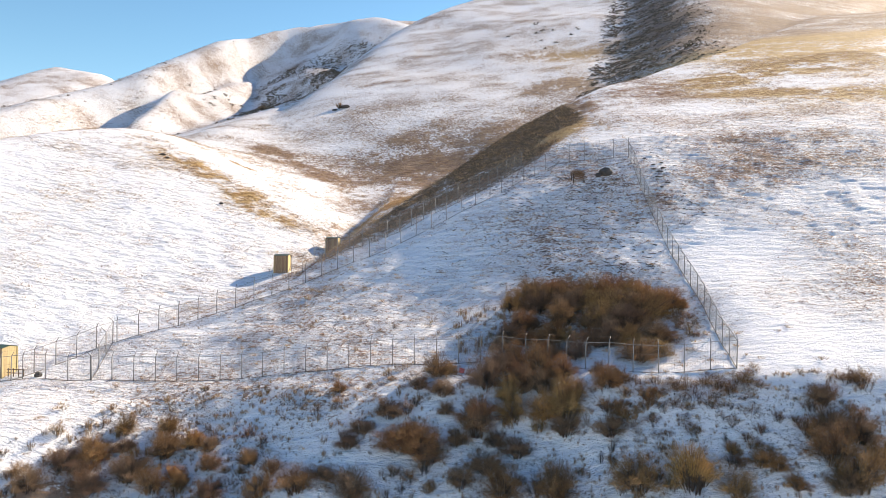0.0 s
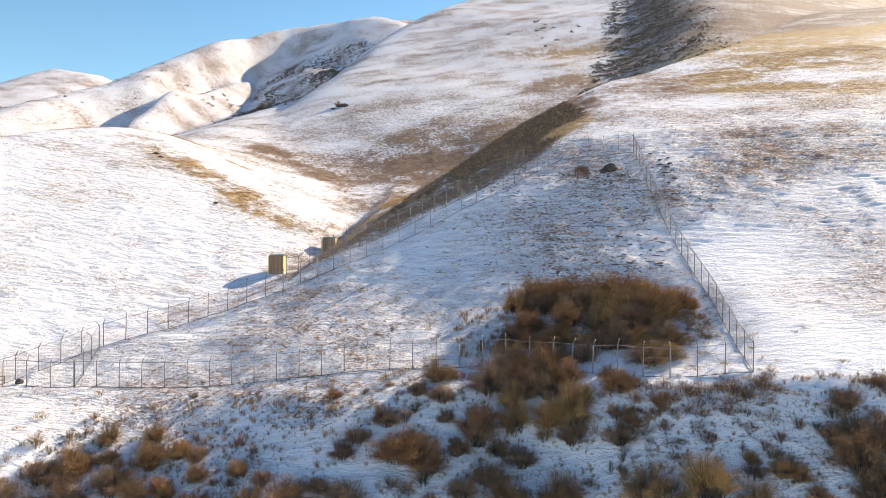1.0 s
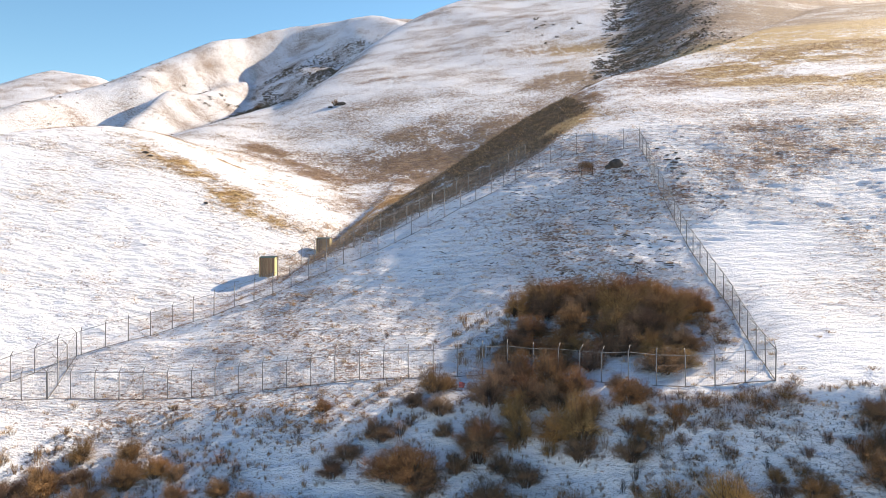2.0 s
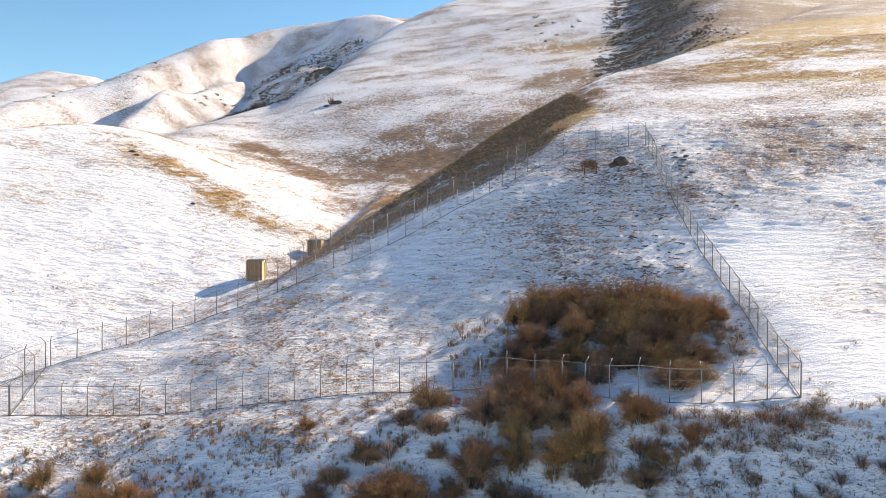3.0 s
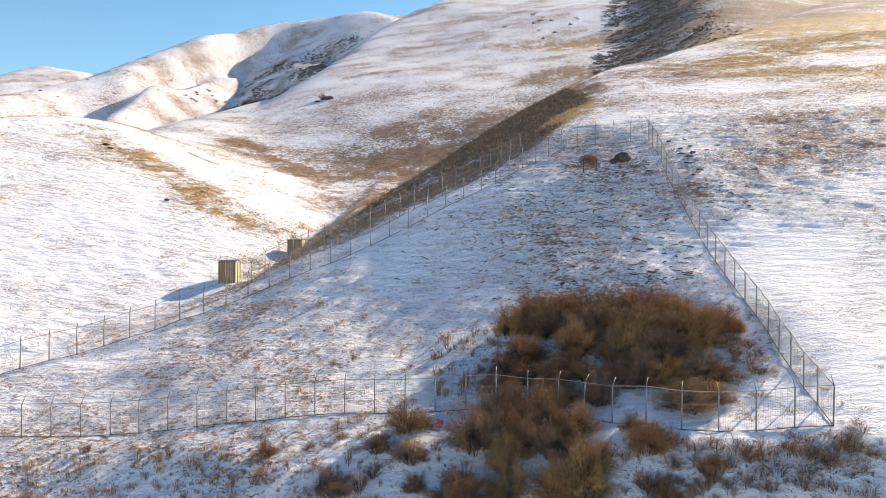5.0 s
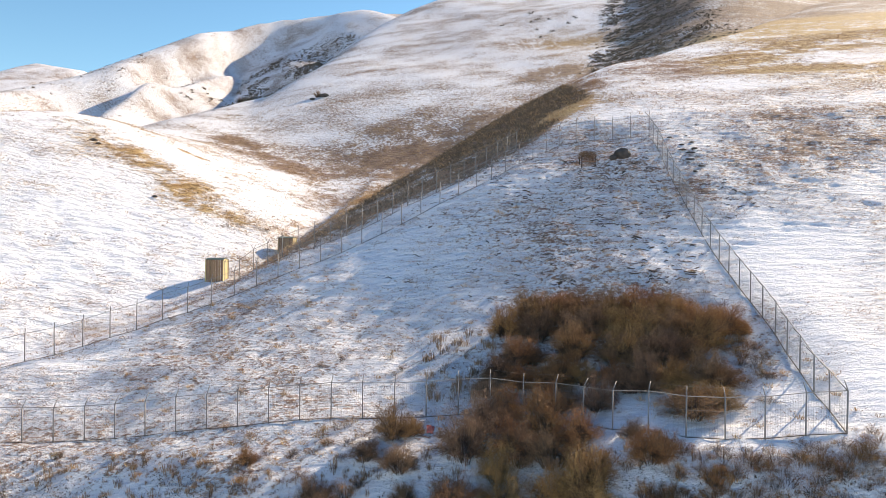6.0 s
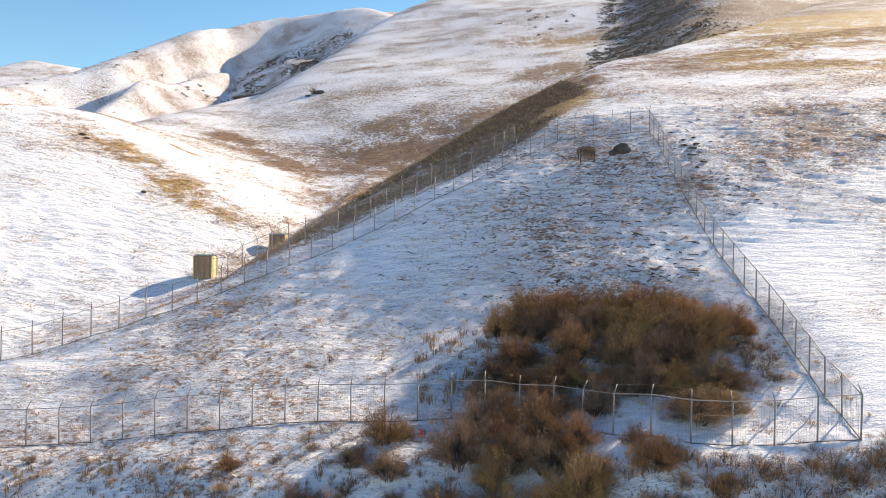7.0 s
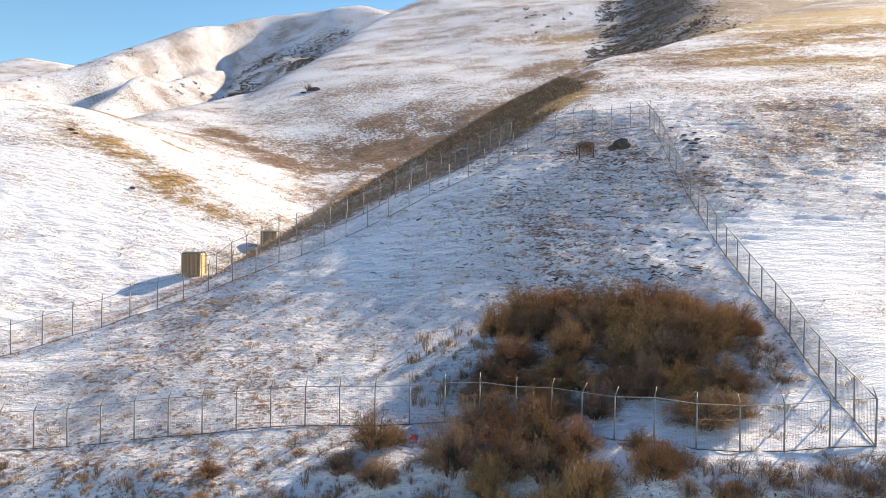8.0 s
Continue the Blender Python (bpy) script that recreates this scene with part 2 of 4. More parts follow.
MAT_GREY = plain("grey_brown_twigs", (0.12, 0.075, 0.045), (0.34, 0.21, 0.12), 6, 0.9, 0, 0, island=0.4)
MAT_STRAW = plain("straw_grass", (0.31, 0.17, 0.05), (0.53, 0.31, 0.10), 5, 0.8, 0, 0, island=0.4)
MAT_TUFT = plain("dry_tufts", (0.32, 0.17, 0.095), (0.54, 0.32, 0.165), 0.7, 0.85, 0, 0, island=0.5)
MAT_TUFT_DARK = plain("brown_tufts", (0.20, 0.12, 0.085), (0.42, 0.27, 0.17), 0.7, 0.85, 0, 0, island=0.5)
MAT_TUFT_FAR = plain("pale_dry_tufts", (0.33, 0.20, 0.11), (0.56, 0.37, 0.20), 0.7, 0.85, 0, 0, island=0.4)
MAT_SCRUB_SHADE = plain("grey_olive_scrub_and_shade", (0.12, 0.10, 0.075), (0.25, 0.20, 0.14), 2, 0.9, 0, 0, island=0.4)
MAT_DARK = plain("dark_scrub", (0.065, 0.055, 0.043), (0.15, 0.115, 0.085), 2, 0.9, 0, 0, island=0.4)
MAT_ROCK = plain("dark_rock", (0.03, 0.028, 0.026), (0.085, 0.077, 0.07), 3, 0.9, 0, 0.6, 0.05)
MAT_PLANK = plain("brown_planks", (0.21, 0.125, 0.07), (0.35, 0.22, 0.13), 4, 0.75, 0, 0.2, 0.005, (4, 4, 0.5), island=0.18)
MAT_YELLOW = plain("yellow_boards", (0.50, 0.40, 0.18), (0.63, 0.53, 0.27), 4, 0.7, 0, 0.15, 0.004, (4, 4, 0.5), island=0.08)
MAT_ROOF = plain("green_sheet_roof", (0.018, 0.05, 0.036), (0.04, 0.085, 0.062), 5, 0.45, 0.1, 0.1, 0.004)
MAT_STRAW_ROOF = plain("brush_thatch", (0.13, 0.08, 0.045), (0.28, 0.18, 0.09), 8, 0.9, 0, 0, island=0.4)
MAT_RED = plain("faded_red_cloth", (0.45, 0.10, 0.09), (0.62, 0.20, 0.17), 9, 0.9, 0, 0.2, 0.01)


# ---- mesh helpers ----
def mesh_of(name, verts, faces, mat, smooth=False):
    me = bpy.data.meshes.new(name)
    me.from_pydata([tuple(v) for v in verts], [], faces)
    me.materials.append(mat)
    if smooth:
        me.polygons.foreach_set("use_smooth", [True] * len(me.polygons))
    me.update()
    return me


def part_mesh(name, me, parent, label="", at=None):
    ob = new(name, me)
    ob.parent = parent
    if at is not None:
        ob.matrix_basis = at
    if label:
        ob["label"] = label
    return ob


def part(name, bm, mat, parent, label="", at=None):
    me = bpy.data.meshes.new(name)
    bm.to_mesh(me)
    bm.free()
    me.materials.append(mat)
    return part_mesh(name, me, parent, label, at)


def box(bm, lo, hi, bevel=0.0):
    lo, hi = Vector(lo), Vector(hi)
    r = bmesh.ops.create_cube(bm, size=1, matrix=Matrix.Translation((lo + hi) / 2) @ Matrix.Diagonal((*(hi - lo), 1)))
    if bevel:
        edges = {e for v in r["verts"] for e in v.link_edges}
        bmesh.ops.bevel(bm, geom=list(edges), offset=bevel, segments=1, affect="EDGES")


def tube(verts, faces, pts, radii, sides=3, caps=True):
    """A tapering twig or bar through pts."""
    base = len(verts)
    pts = [Vector(p) for p in pts]
    for i, p in enumerate(pts):
        d = (pts[min(i + 1, len(pts) - 1)] - pts[max(i - 1, 0)]).normalized()
        a = d.orthogonal().normalized()
        b = d.cross(a)
        for k in range(sides):
            w = 2 * math.pi * k / sides
            verts.append(p + radii[i] * (math.cos(w) * a + math.sin(w) * b))
    for i in range(len(pts) - 1):
        for k in range(sides):
            q = base + i * sides
            faces.append((q + k, q + (k + 1) % sides, q + sides + (k + 1) % sides, q + sides + k))
    if not caps:
        return
    faces.append(tuple(range(base + sides - 1, base - 1, -1)))
    faces.append(tuple(base + (len(pts) - 1) * sides + k for k in range(sides)))


# ---- ground ----
PATCHES = (  # dry grass showing through: x, y, half-lengths, turn, amount
    (-50, 124, 9, 3, 150, 0.45), (-42, 120.5, 8, 3.6, 150, 0.6), (-33, 113, 6.5, 4.4, 145, 0.95), (-27, 109, 5, 3, 140, 0.5), (-41, 135, 9, 1.8, 167, 0.85),
    (-45, 173, 9, 5, 130, 0.85), (-29, 157, 8, 3, 130, 0.8), (-23, 118, 6, 4, 120, 0.2), (-2, 133, 22, 4.5, 55, 1.3), (-12, 119, 6, 2.2, 60, 0.9), (9, 122, 8, 4, 75, 1.2), (14.5, 109, 8, 3, 62, 1.2), (-16, 160, 24, 14, 10, 0.3), (-4, 150, 28, 12, 40, 0.4), (2, 174, 24, 18, 10, 0.38),
    (40, 222, 14, 16, 60, 0.7), (54, 278, 10, 34, 75, 0.7), (-22, 253, 10, 3, 10, 0.5),
    (11, 104, 9, 3, 42, 1.0), (20, 109, 5, 2.5, 40, 1.3), (15, 122, 11, 7, 62, 1.5), (8, 113, 9, 6, 55, 1.2), (19, 128, 8, 6, 60, 1.3), (5, 124, 26, 18, 40, 0.25), (-9, 100, 14, 3.5, 18, 0.8), (-6, 92.5, 11, 3, 25, 1.3), (4, 97.5, 10, 3.5, 32, 1.3),
    (64, 140, 34, 8, 8, 0.5), (70, 149, 20, 6, 20, 0.55), (74, 178, 14, 7, 20, 0.6), (84, 158, 24, 9, 10, 0.45), (84, 192, 20, 10, 30, 0.45), (100, 176, 22, 12, 20, 0.5), (60, 126, 16, 3.5, -8, 0.8), (78, 118, 18, 6, -8, 0.7), (41, 97, 9, 2.5, -4, 0.3), (51, 96, 7, 2.2, -4, 0.35),
    (39, 84.5, 5, 3.2, 0, 0.36), (48, 90, 8, 4, 10, 0.2), (42, 72, 6, 4, 0, 0.3), (-29.5, 46.4, 4, 1.1, 25, 1.6),
)


def hollow_shade(x, y):
    """Mask of the flank between the ridge fence and the spur's back edge, where darker grass paints its shade."""
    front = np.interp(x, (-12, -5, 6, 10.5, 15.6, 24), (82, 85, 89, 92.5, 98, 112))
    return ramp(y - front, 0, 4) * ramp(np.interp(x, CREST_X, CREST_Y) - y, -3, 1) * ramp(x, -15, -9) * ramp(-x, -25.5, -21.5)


def golden_grass_and_lit_rim(x, y):
    """Where the dry grass is yellow rather than brown, plus the flank's sunlit rim painted yellow."""
    g = ramp(-x, 17, 26) * ramp(y, 84, 96) * ramp(-y, -150, -142) + ramp(x, 42, 52) * ramp(y, 104, 116) * ramp(-y, -215, -195)
    # the first spot, around (19, 108), colours the flank's rim as if sunlit
    g = g + np.exp(-((x - 19) / 6.5) ** 2 - ((y - 108 - 0.6 * (x - 19)) / 4.5) ** 2) + 0.8 * np.exp(-((x - 52) / 20) ** 2 - ((y - 270) / 55) ** 2)
    u, v = (x + 5) * 0.574 + (y - 136) * 0.819, -(x + 5) * 0.819 + (y - 136) * 0.574
    g = g + 0.8 * np.exp(-(u / 24) ** 2 - (v / 3) ** 2)
    return np.clip(g, 0, 1)


def grass_cover(x, y):
    c = 0.39 + 0.16 * fbm(x / 14, y / 9, 3, 21) - 0.10 * ramp(np.interp(x, EDGE_X, EDGE_Y) - y, 0, 2)
    c = c - 0.02 * ramp(y, 62, 76) * ramp(x, -14, 2) * ramp(-x, -24, -20) * ramp(-y, -96, -90)       # upper fenced slope
    c = c - 0.15 * ramp(-x, 14, 26) * ramp(y, 72, 84) * ramp(-y, -150, -135)                            # bright hill
    c = c - 0.06 * ramp(x, 15, 23) * ramp(-x, -42, -34) * ramp(-y, -76, -64) * ramp(y, 49, 51.5) - 0.13 * ramp(x, 24, 26) * ramp(-x, -40, -34) * ramp(-y, -78, -66) * ramp(y, 50, 52) - 0.03 * ramp(x, 24, 26) * ramp(-x, -40, -30) * ramp(-y, -86, -76)                          # trodden strip by the fence
    c = c - 0.14 * ramp(-x, 24, 30) * ramp(-y, -66, -58)
    c = c + 0.09 * ramp(y, 140, 185) + 0.05 * ramp(x, 28, 36) * ramp(-y, -130, -120) * ramp(y, 78, 88)                         # thinner snow higher up
    c = c + 0.27 * ramp(x - 46 - 0.28 * (y - 194), -6, 12) * ramp(y, 175, 200)                          # scrub gully
    c = c - 0.06 * ramp(-x, -10, 2) * ramp(-y, -84, -74) * ramp(y, 57, 59)                              # thicker snow low in the enclosure
    track = np.sin(2 * np.pi * (height(x, y) / 0.8 + 0.5 * vnoise(x / 6, y / 6, 50))) * (0.15 + 0.85 * (vnoise(x / 1.3, y / 0.9, 52) > 0.0))
    c = c + 0.05 * track * ramp(y, 64, 72) * ramp(-y, -98, -92) * ramp(x, -18, -8) * np.interp(x, (22, 26, 40), (1, 0.6, 0.3))
    # extra brown cover on the flank, darkening it in place of shade
    c = c + np.interp(x, (-8, 6, 14), (0.05, 0.15, 0.3)) * hollow_shade(x, y)
    for px, py, a, b, turn, amount in PATCHES:
        ct, st = math.cos(radians(turn)), math.sin(radians(turn))
        u, v = ((x - px) * ct + (y - py) * st) / a, (-(x - px) * st + (y - py) * ct) / b
        c = c + 0.6 * amount * np.exp(-(u * u + v * v)) * (0.8 + 0.6 * vnoise(x / 3, y / 2.4, 31) + 0.5 * vnoise(x / 0.9, y / 0.8, 33))
    return c


def relief(x, y):
    """Small bumps, animal tracks along the slope and clods, near the fence."""
    near = ramp(-y, -150, -100) * ramp(y, 30, 42)
    trodden = ramp(x, 22, 26) * ramp(-x, -44, -34) * ramp(-y, -84, -72)
    z = 0.10 * fbm(x / 2.1, y / 1.6, 3, 40) * near * (1 - 0.65 * trodden) + 0.035 * fbm(x / 0.8, y / 0.7, 2, 47) * near * (1 - 0.7 * trodden) + np.interp(x, (22, 26), (0.17, 0.07)) * fbm(x / 9, y / 9, 2, 44)
    h = height(x, y)
    tread = np.sin(2 * np.pi * (h / 0.55 + 0.5 * vnoise(x / 6, y / 6, 50)))
    slope = ramp(y, 66, 76) * ramp(-y, -110, -94) * ramp(x, -16, -4) * (0.4 + 0.6 * (vnoise(x / 2.6, y / 1.2, 51) > -0.1))
    left = ramp(-x, 20, 34) * ramp(y, 70, 80) * ramp(-y, -135, -120) * (0.35 + 0.65 * ramp(vnoise(x / 4.5, y / 1.3, 53), -0.2, 0.5))
    wave = np.sin(2 * np.pi * (h / 0.62 + 0.6 * vnoise(x / 5, y / 5, 54)))
    phase = h / 0.42 + 0.5 * vnoise(x / 3, y / 3, 55) + 0.15 * vnoise(x / 0.9, y / 0.8, 57)
    right = ramp(x, 24, 26) * ramp(-x, -75, -55) * ramp(y, 60, 70) * ramp(-y, -118, -104) * (0.1 + 0.9 * ramp(vnoise(x / 2.0, y / 0.8, 56), -0.3, 0.5))
    return z + 0.045 * tread * slope + 0.07 * wave * left + 0.08 * fbm(x / 1.5, y / 0.9, 2, 59) * ramp(-x, 22, 30) * ramp(y, 66, 72) * ramp(-y, -112, -100) + 0.04 * np.sin(2 * np.pi * phase) * right


def graded(lo, a, b, hi, step, grow, most):
    mid = list(np.arange(a, b, step))
    left, s, v = [], step, a
    while v > lo:
        s = min(s * grow, most)
        v -= s
        left.append(v)
    right, s, v = [], step, mid[-1]
    while v < hi:
        s = min(s * grow, most)
        v += s
        right.append(v)
    return np.array(left[::-1] + mid + right)


GX = graded(-900, -42, 48, 800, 0.3, 1.03, 14)
GY = graded(-300, 44, 99, 1300, 0.22, 1.02, 14)


def build_ground():
    X, Y = np.meshgrid(GX, GY)
    Z = height(X, Y) + relief(X, Y)
    n, k = X.shape
    me = bpy.data.meshes.new("ground")
    me.vertices.add(n * k)
    me.vertices.foreach_set("co", np.stack([X, Y, Z], -1).ravel())
    i = np.arange(n * k).reshape(n, k)
    quads = np.stack([i[:-1, :-1], i[:-1, 1:], i[1:, 1:], i[1:, :-1]], -1).reshape(-1, 4)
    me.loops.add(quads.size)
    me.loops.foreach_set("vertex_index", quads.ravel())
    me.polygons.add(len(quads))
    me.polygons.foreach_set("loop_start", np.arange(0, quads.size, 4))
    me.polygons.foreach_set("use_smooth", np.ones(len(quads), bool))
    me.update()
    me.validate()
    att = me.attributes.new("grass", "FLOAT", "POINT")
    att.data.foreach_set("value", np.clip(grass_cover(X, Y), 0, 1.5).ravel().astype(np.float32))
    # darker tussock tone higher up; on the hollow's flank it stands for shade
    att = me.attributes.new("tussock", "FLOAT", "POINT")
    att.data.foreach_set("value", np.maximum(0.85 * ramp(Y, 105, 175), 0.9 * hollow_shade(X, Y)).ravel().astype(np.float32))
    att = me.attributes.new("golden", "FLOAT", "POINT")
    att.data.foreach_set("value", golden_grass_and_lit_rim(X, Y).ravel().astype(np.float32))
    me.materials.append(MAT_GROUND)
    return tagged(new("ground", me), "thin snow over dry brown grass on rolling hillsides", "ground", kind="structure")


ground = build_ground()


def z_at(x, y):
    return float(height(x, y) + relief(np.asarray(float(x)), np.asarray(float(y))))


# ---- fences ----
POST, REACH = 2.2, 0.5


def along_line(pts, spacing):
    """Evenly spaced places along a line on plan."""
    pts = [Vector(p) for p in pts]
    lengths = [(b - a).length for a, b in zip(pts, pts[1:])]
    total = sum(lengths)
    count = max(1, round(total / spacing))
    out = []
    for i in range(count + 1):
        s = total * i / count
        for (a, b), le in zip(zip(pts, pts[1:]), lengths):
            if s <= le + 1e-6:
                out.append(a + (b - a) * (s / le))
                break
            s -= le
    return out


def post_mesh(arms):
    verts, faces = [], []
    tube(verts, faces, [(0, 0, -0.3), (0, 0, POST)], (0.042, 0.042), 6)
    me = mesh_of("post", verts, faces, MAT_STEEL, True)
    verts, faces = [], []
    tube(verts, faces, [(0, 0, POST - 0.03), (0, 0.44, POST + 0.42)], (0.03, 0.026), 5)
    if arms == 2:
        tube(verts, faces, [(0, 0, POST - 0.03), (0, -0.44, POST + 0.42)], (0.03, 0.026), 5)
    return me, mesh_of("arm", verts, faces, MAT_STEEL, True)


def build_fence(label, pts, spacing, inward, arms=1, wires=0.125, tall=1.0, thick=0.0032):
    """Posts with slanted arms, welded panels between them, a top rail and a strand along the arm tips."""
    places = along_line(pts, spacing)
    fence = new("fence")
    fence.location = (*places[0], z_at(*places[0]))
    tagged(fence, label, "fence", "fences of the enclosures")
    bpy.context.view_layer.update()
    origin = fence.location.copy()
    post_me, arm_me = post_mesh(arms)
    feet = [Vector((p.x, p.y, z_at(p.x, p.y))) for p in places]
    rng = random.Random(len(places))
    turns = []
    for i, f in enumerate(feet):
        d = (places[min(i + 1, len(places) - 1)] - places[max(i - 1, 0)]).normalized()
        nrm = Vector((-d.y, d.x)) * inward
        turn = math.degrees(math.atan2(-nrm.x, nrm.y))
        turns.append(nrm)
        m = pose(*(f - origin), rng.uniform(-0.7, 0.7), rng.uniform(-0.7, 0.7), turn)
        p = part_mesh("post", post_me, fence, "", m)
        part_mesh("arm", arm_me, p, "slanted arm", None)
    verts, faces = [], []
    for a, b in zip(feet, feet[1:]):
        a, b = a - origin, b - origin
        n = max(2, round((b - a).length / wires))
        verts, faces = [], []
        for k in range(1, n):
            q = a.lerp(b, k / n)
            tube(verts, faces, [q + Vector((0, 0, 0.06)), q + Vector((0, 0, POST * tall - 0.04))], (thick, thick), 3, False)
        for h in (0.08, 0.75, 1.45):
            tube(verts, faces, [a + Vector((0, 0, h)), b + Vector((0, 0, h))], (0.006, 0.006), 3)
        part_mesh("mesh_panel", mesh_of("mesh_panel", verts, faces, MAT_WIRE), fence, "welded wire panel")
    for name, h, out, r in (("top_rail", POST - 0.02, 0, 0.024), ("ground_rail", 0.03, 0, 0.026), ("strand", POST + 0.40, 0.43, 0.004)):
        verts, faces = [], []
        tube(verts, faces, [f - origin + Vector((*(t * out), h)) for f, t in zip(feet, turns)], [r] * len(feet), 4)
        part_mesh(name, mesh_of(name, verts, faces, MAT_DARK if name == "ground_rail" else MAT_WIRE), fence)
    return fence


FRONT = [(-39.2, 59.6), (-31.4, 60.2), (-20.1, 60.2), (-8.5, 59.5), (-0.7, 59.0), (5.2, 58.7), (9.2, 58.0), (11.8, 55.2), (15.5, 53.1), (22.7, 51.9)]
RIGHT = [(22.7, 51.9), (23.8, 61.7), (24.1, 72.9), (24.4, 84.6), (24.9, 91.6)]
LEFT = [(-38.2, 59.6), (-33.7, 66.9), (-24.5, 72.9), (-19.5, 75.2), (-11.7, 80.0), (-5, 82.5), (5.9, 86.2), (10.5, 89.7), (15.6, 93.2), (24.9, 91.6)]
build_fence("galvanised mesh fence with slanted arms along the bank", FRONT, 1.94, 1)
build_fence("galvanised mesh fence climbing straight up the slope", RIGHT, 1.94, 1, 1, 0.125, 1.0, 0.0046)
build_fence("mesh fence with slanted arms along the ridge", LEFT, 1.94, -1, 1, 0.125, 1.0, 0.0024)
build_fence("mesh fence with forked arms in the shaded hollow", [(-19.6, 86.6), (-13, 85.0), (-6.2, 86.0), (0, 88.0), (4.5, 89.8), (8.5, 92.8), (10.8, 94.8)], 1.6, 1, 2, 0.1, 1.0, 0.006)
build_fence("short mesh fence joining two fence lines", [(-31.4, 60.2), (-33.0, 67.3)], 2.1, 1)


# ---- sheds ----
def build_shed(label, x, y, turn, w=1.85, d=1.5, h=2.15):
    shed = new("shed")
    tagged(shed, label, "shed", "animal sheds")
    shed.matrix_basis = pose(x, y, z_at(x, y) + 0.05, 0, 0, turn)
    n = 7
    for k in range(n):  # front and back boards
        a, b = -w / 2 + w * k / n, -w / 2 + w * (k + 1) / n - 0.03
        for yy in (-d / 2, d / 2 - 0.03):
            bm = bmesh.new()
            box(bm, (a, yy, -0.4), (b, yy + 0.03, h), 0.004)
            part("board", bm, MAT_PLANK, shed)
    m = 6
    for k in range(m):  # gable boards, cut to the roof's slope
        a, b = -d / 2 + 0.032 + (d - 0.064) * k / m, -d / 2 + 0.032 + (d - 0.064) * (k + 1) / m - 0.01
        for xx in (-w / 2, w / 2 - 0.03):
            bm = bmesh.new()
            ta, tb = h + 0.14 * (1 - abs(a) / (d / 2)), h + 0.14 * (1 - abs(b) / (d / 2))
            v = [bm.verts.new(c) for c in ((xx, a, -0.4), (xx + 0.03, a, -0.4), (xx + 0.03, b, -0.4), (xx, b, -0.4), (xx, a, ta), (xx + 0.03, a, ta), (xx + 0.03, b, tb), (xx, b, tb))]
            for f in ((0, 3, 2, 1), (4, 5, 6, 7), (0, 1, 5, 4), (1, 2, 6, 5), (2, 3, 7, 6), (3, 0, 4, 7)):
                bm.faces.new([v[i] for i in f])
            part("gable_board", bm, MAT_YELLOW, shed)
    for side in (-1, 1):  # ribbed roof sheets
        bm = bmesh.new()
        ribs = 12
        top = [[], []]
        for k in range(ribs * 2 + 1):
            xx = -w / 2 - 0.06 + (w + 0.12) * k / (ribs * 2)
            zz = 0.02 if k % 2 else 0.0
            for j, (yy, z0) in enumerate(((0.0, h + 0.19), (side * (d / 2 + 0.09), h + 0.01))):
                top[j].append((bm.verts.new((xx, yy, z0 + zz)), bm.verts.new((xx, yy, z0 + zz - 0.025))))
        for k in range(ribs * 2):
            for lay in (0, 1):
                bm.faces.new((top[0][k][lay], top[0][k + 1][lay], top[1][k + 1][lay], top[1][k][lay]))
            bm.faces.new((top[1][k][0], top[1][k + 1][0], top[1][k + 1][1], top[1][k][1]))
        bmesh.ops.recalc_face_normals(bm, faces=bm.faces)
        part("roof_sheet", bm, MAT_ROOF, shed, "green ribbed metal roof sheet")
    for sx in (-1, 1):
        for sy in (-1, 1):
            bm = bmesh.new()
            cx, cy = sx * (w / 2 + 0.02), sy * (d / 2 + 0.02)
            box(bm, (cx - 0.04, cy - 0.04, -0.5), (cx + 0.04, cy + 0.04, h - 0.04), 0.005)
            part("corner_post", bm, MAT_YELLOW, shed)
    return shed


build_shed("small plank shed with yellow gables and green roof", -21.6, 90.2, -2)
build_shed("plank animal shed with green roof in the hollow", -17.0, 103.0, -4)
build_shed("plank shed with yellow gable beside the fence corner", -40.5, 61.5, -12, 2.2, 1.6, 2.5)


# ---- shrubs ----
def spike(verts, faces, q, d, r):
    """A tapering twig with three sides, from q along d."""
    a = d.orthogonal().normalized() * r
    b = d.cross(a).normalized() * r
    i = len(verts)
    verts += [q + a, q - 0.5 * a + 0.87 * b, q - 0.5 * a - 0.87 * b, q + d]
    faces += [(i, i + 1, i + 3), (i + 1, i + 2, i + 3), (i + 2, i, i + 3)]


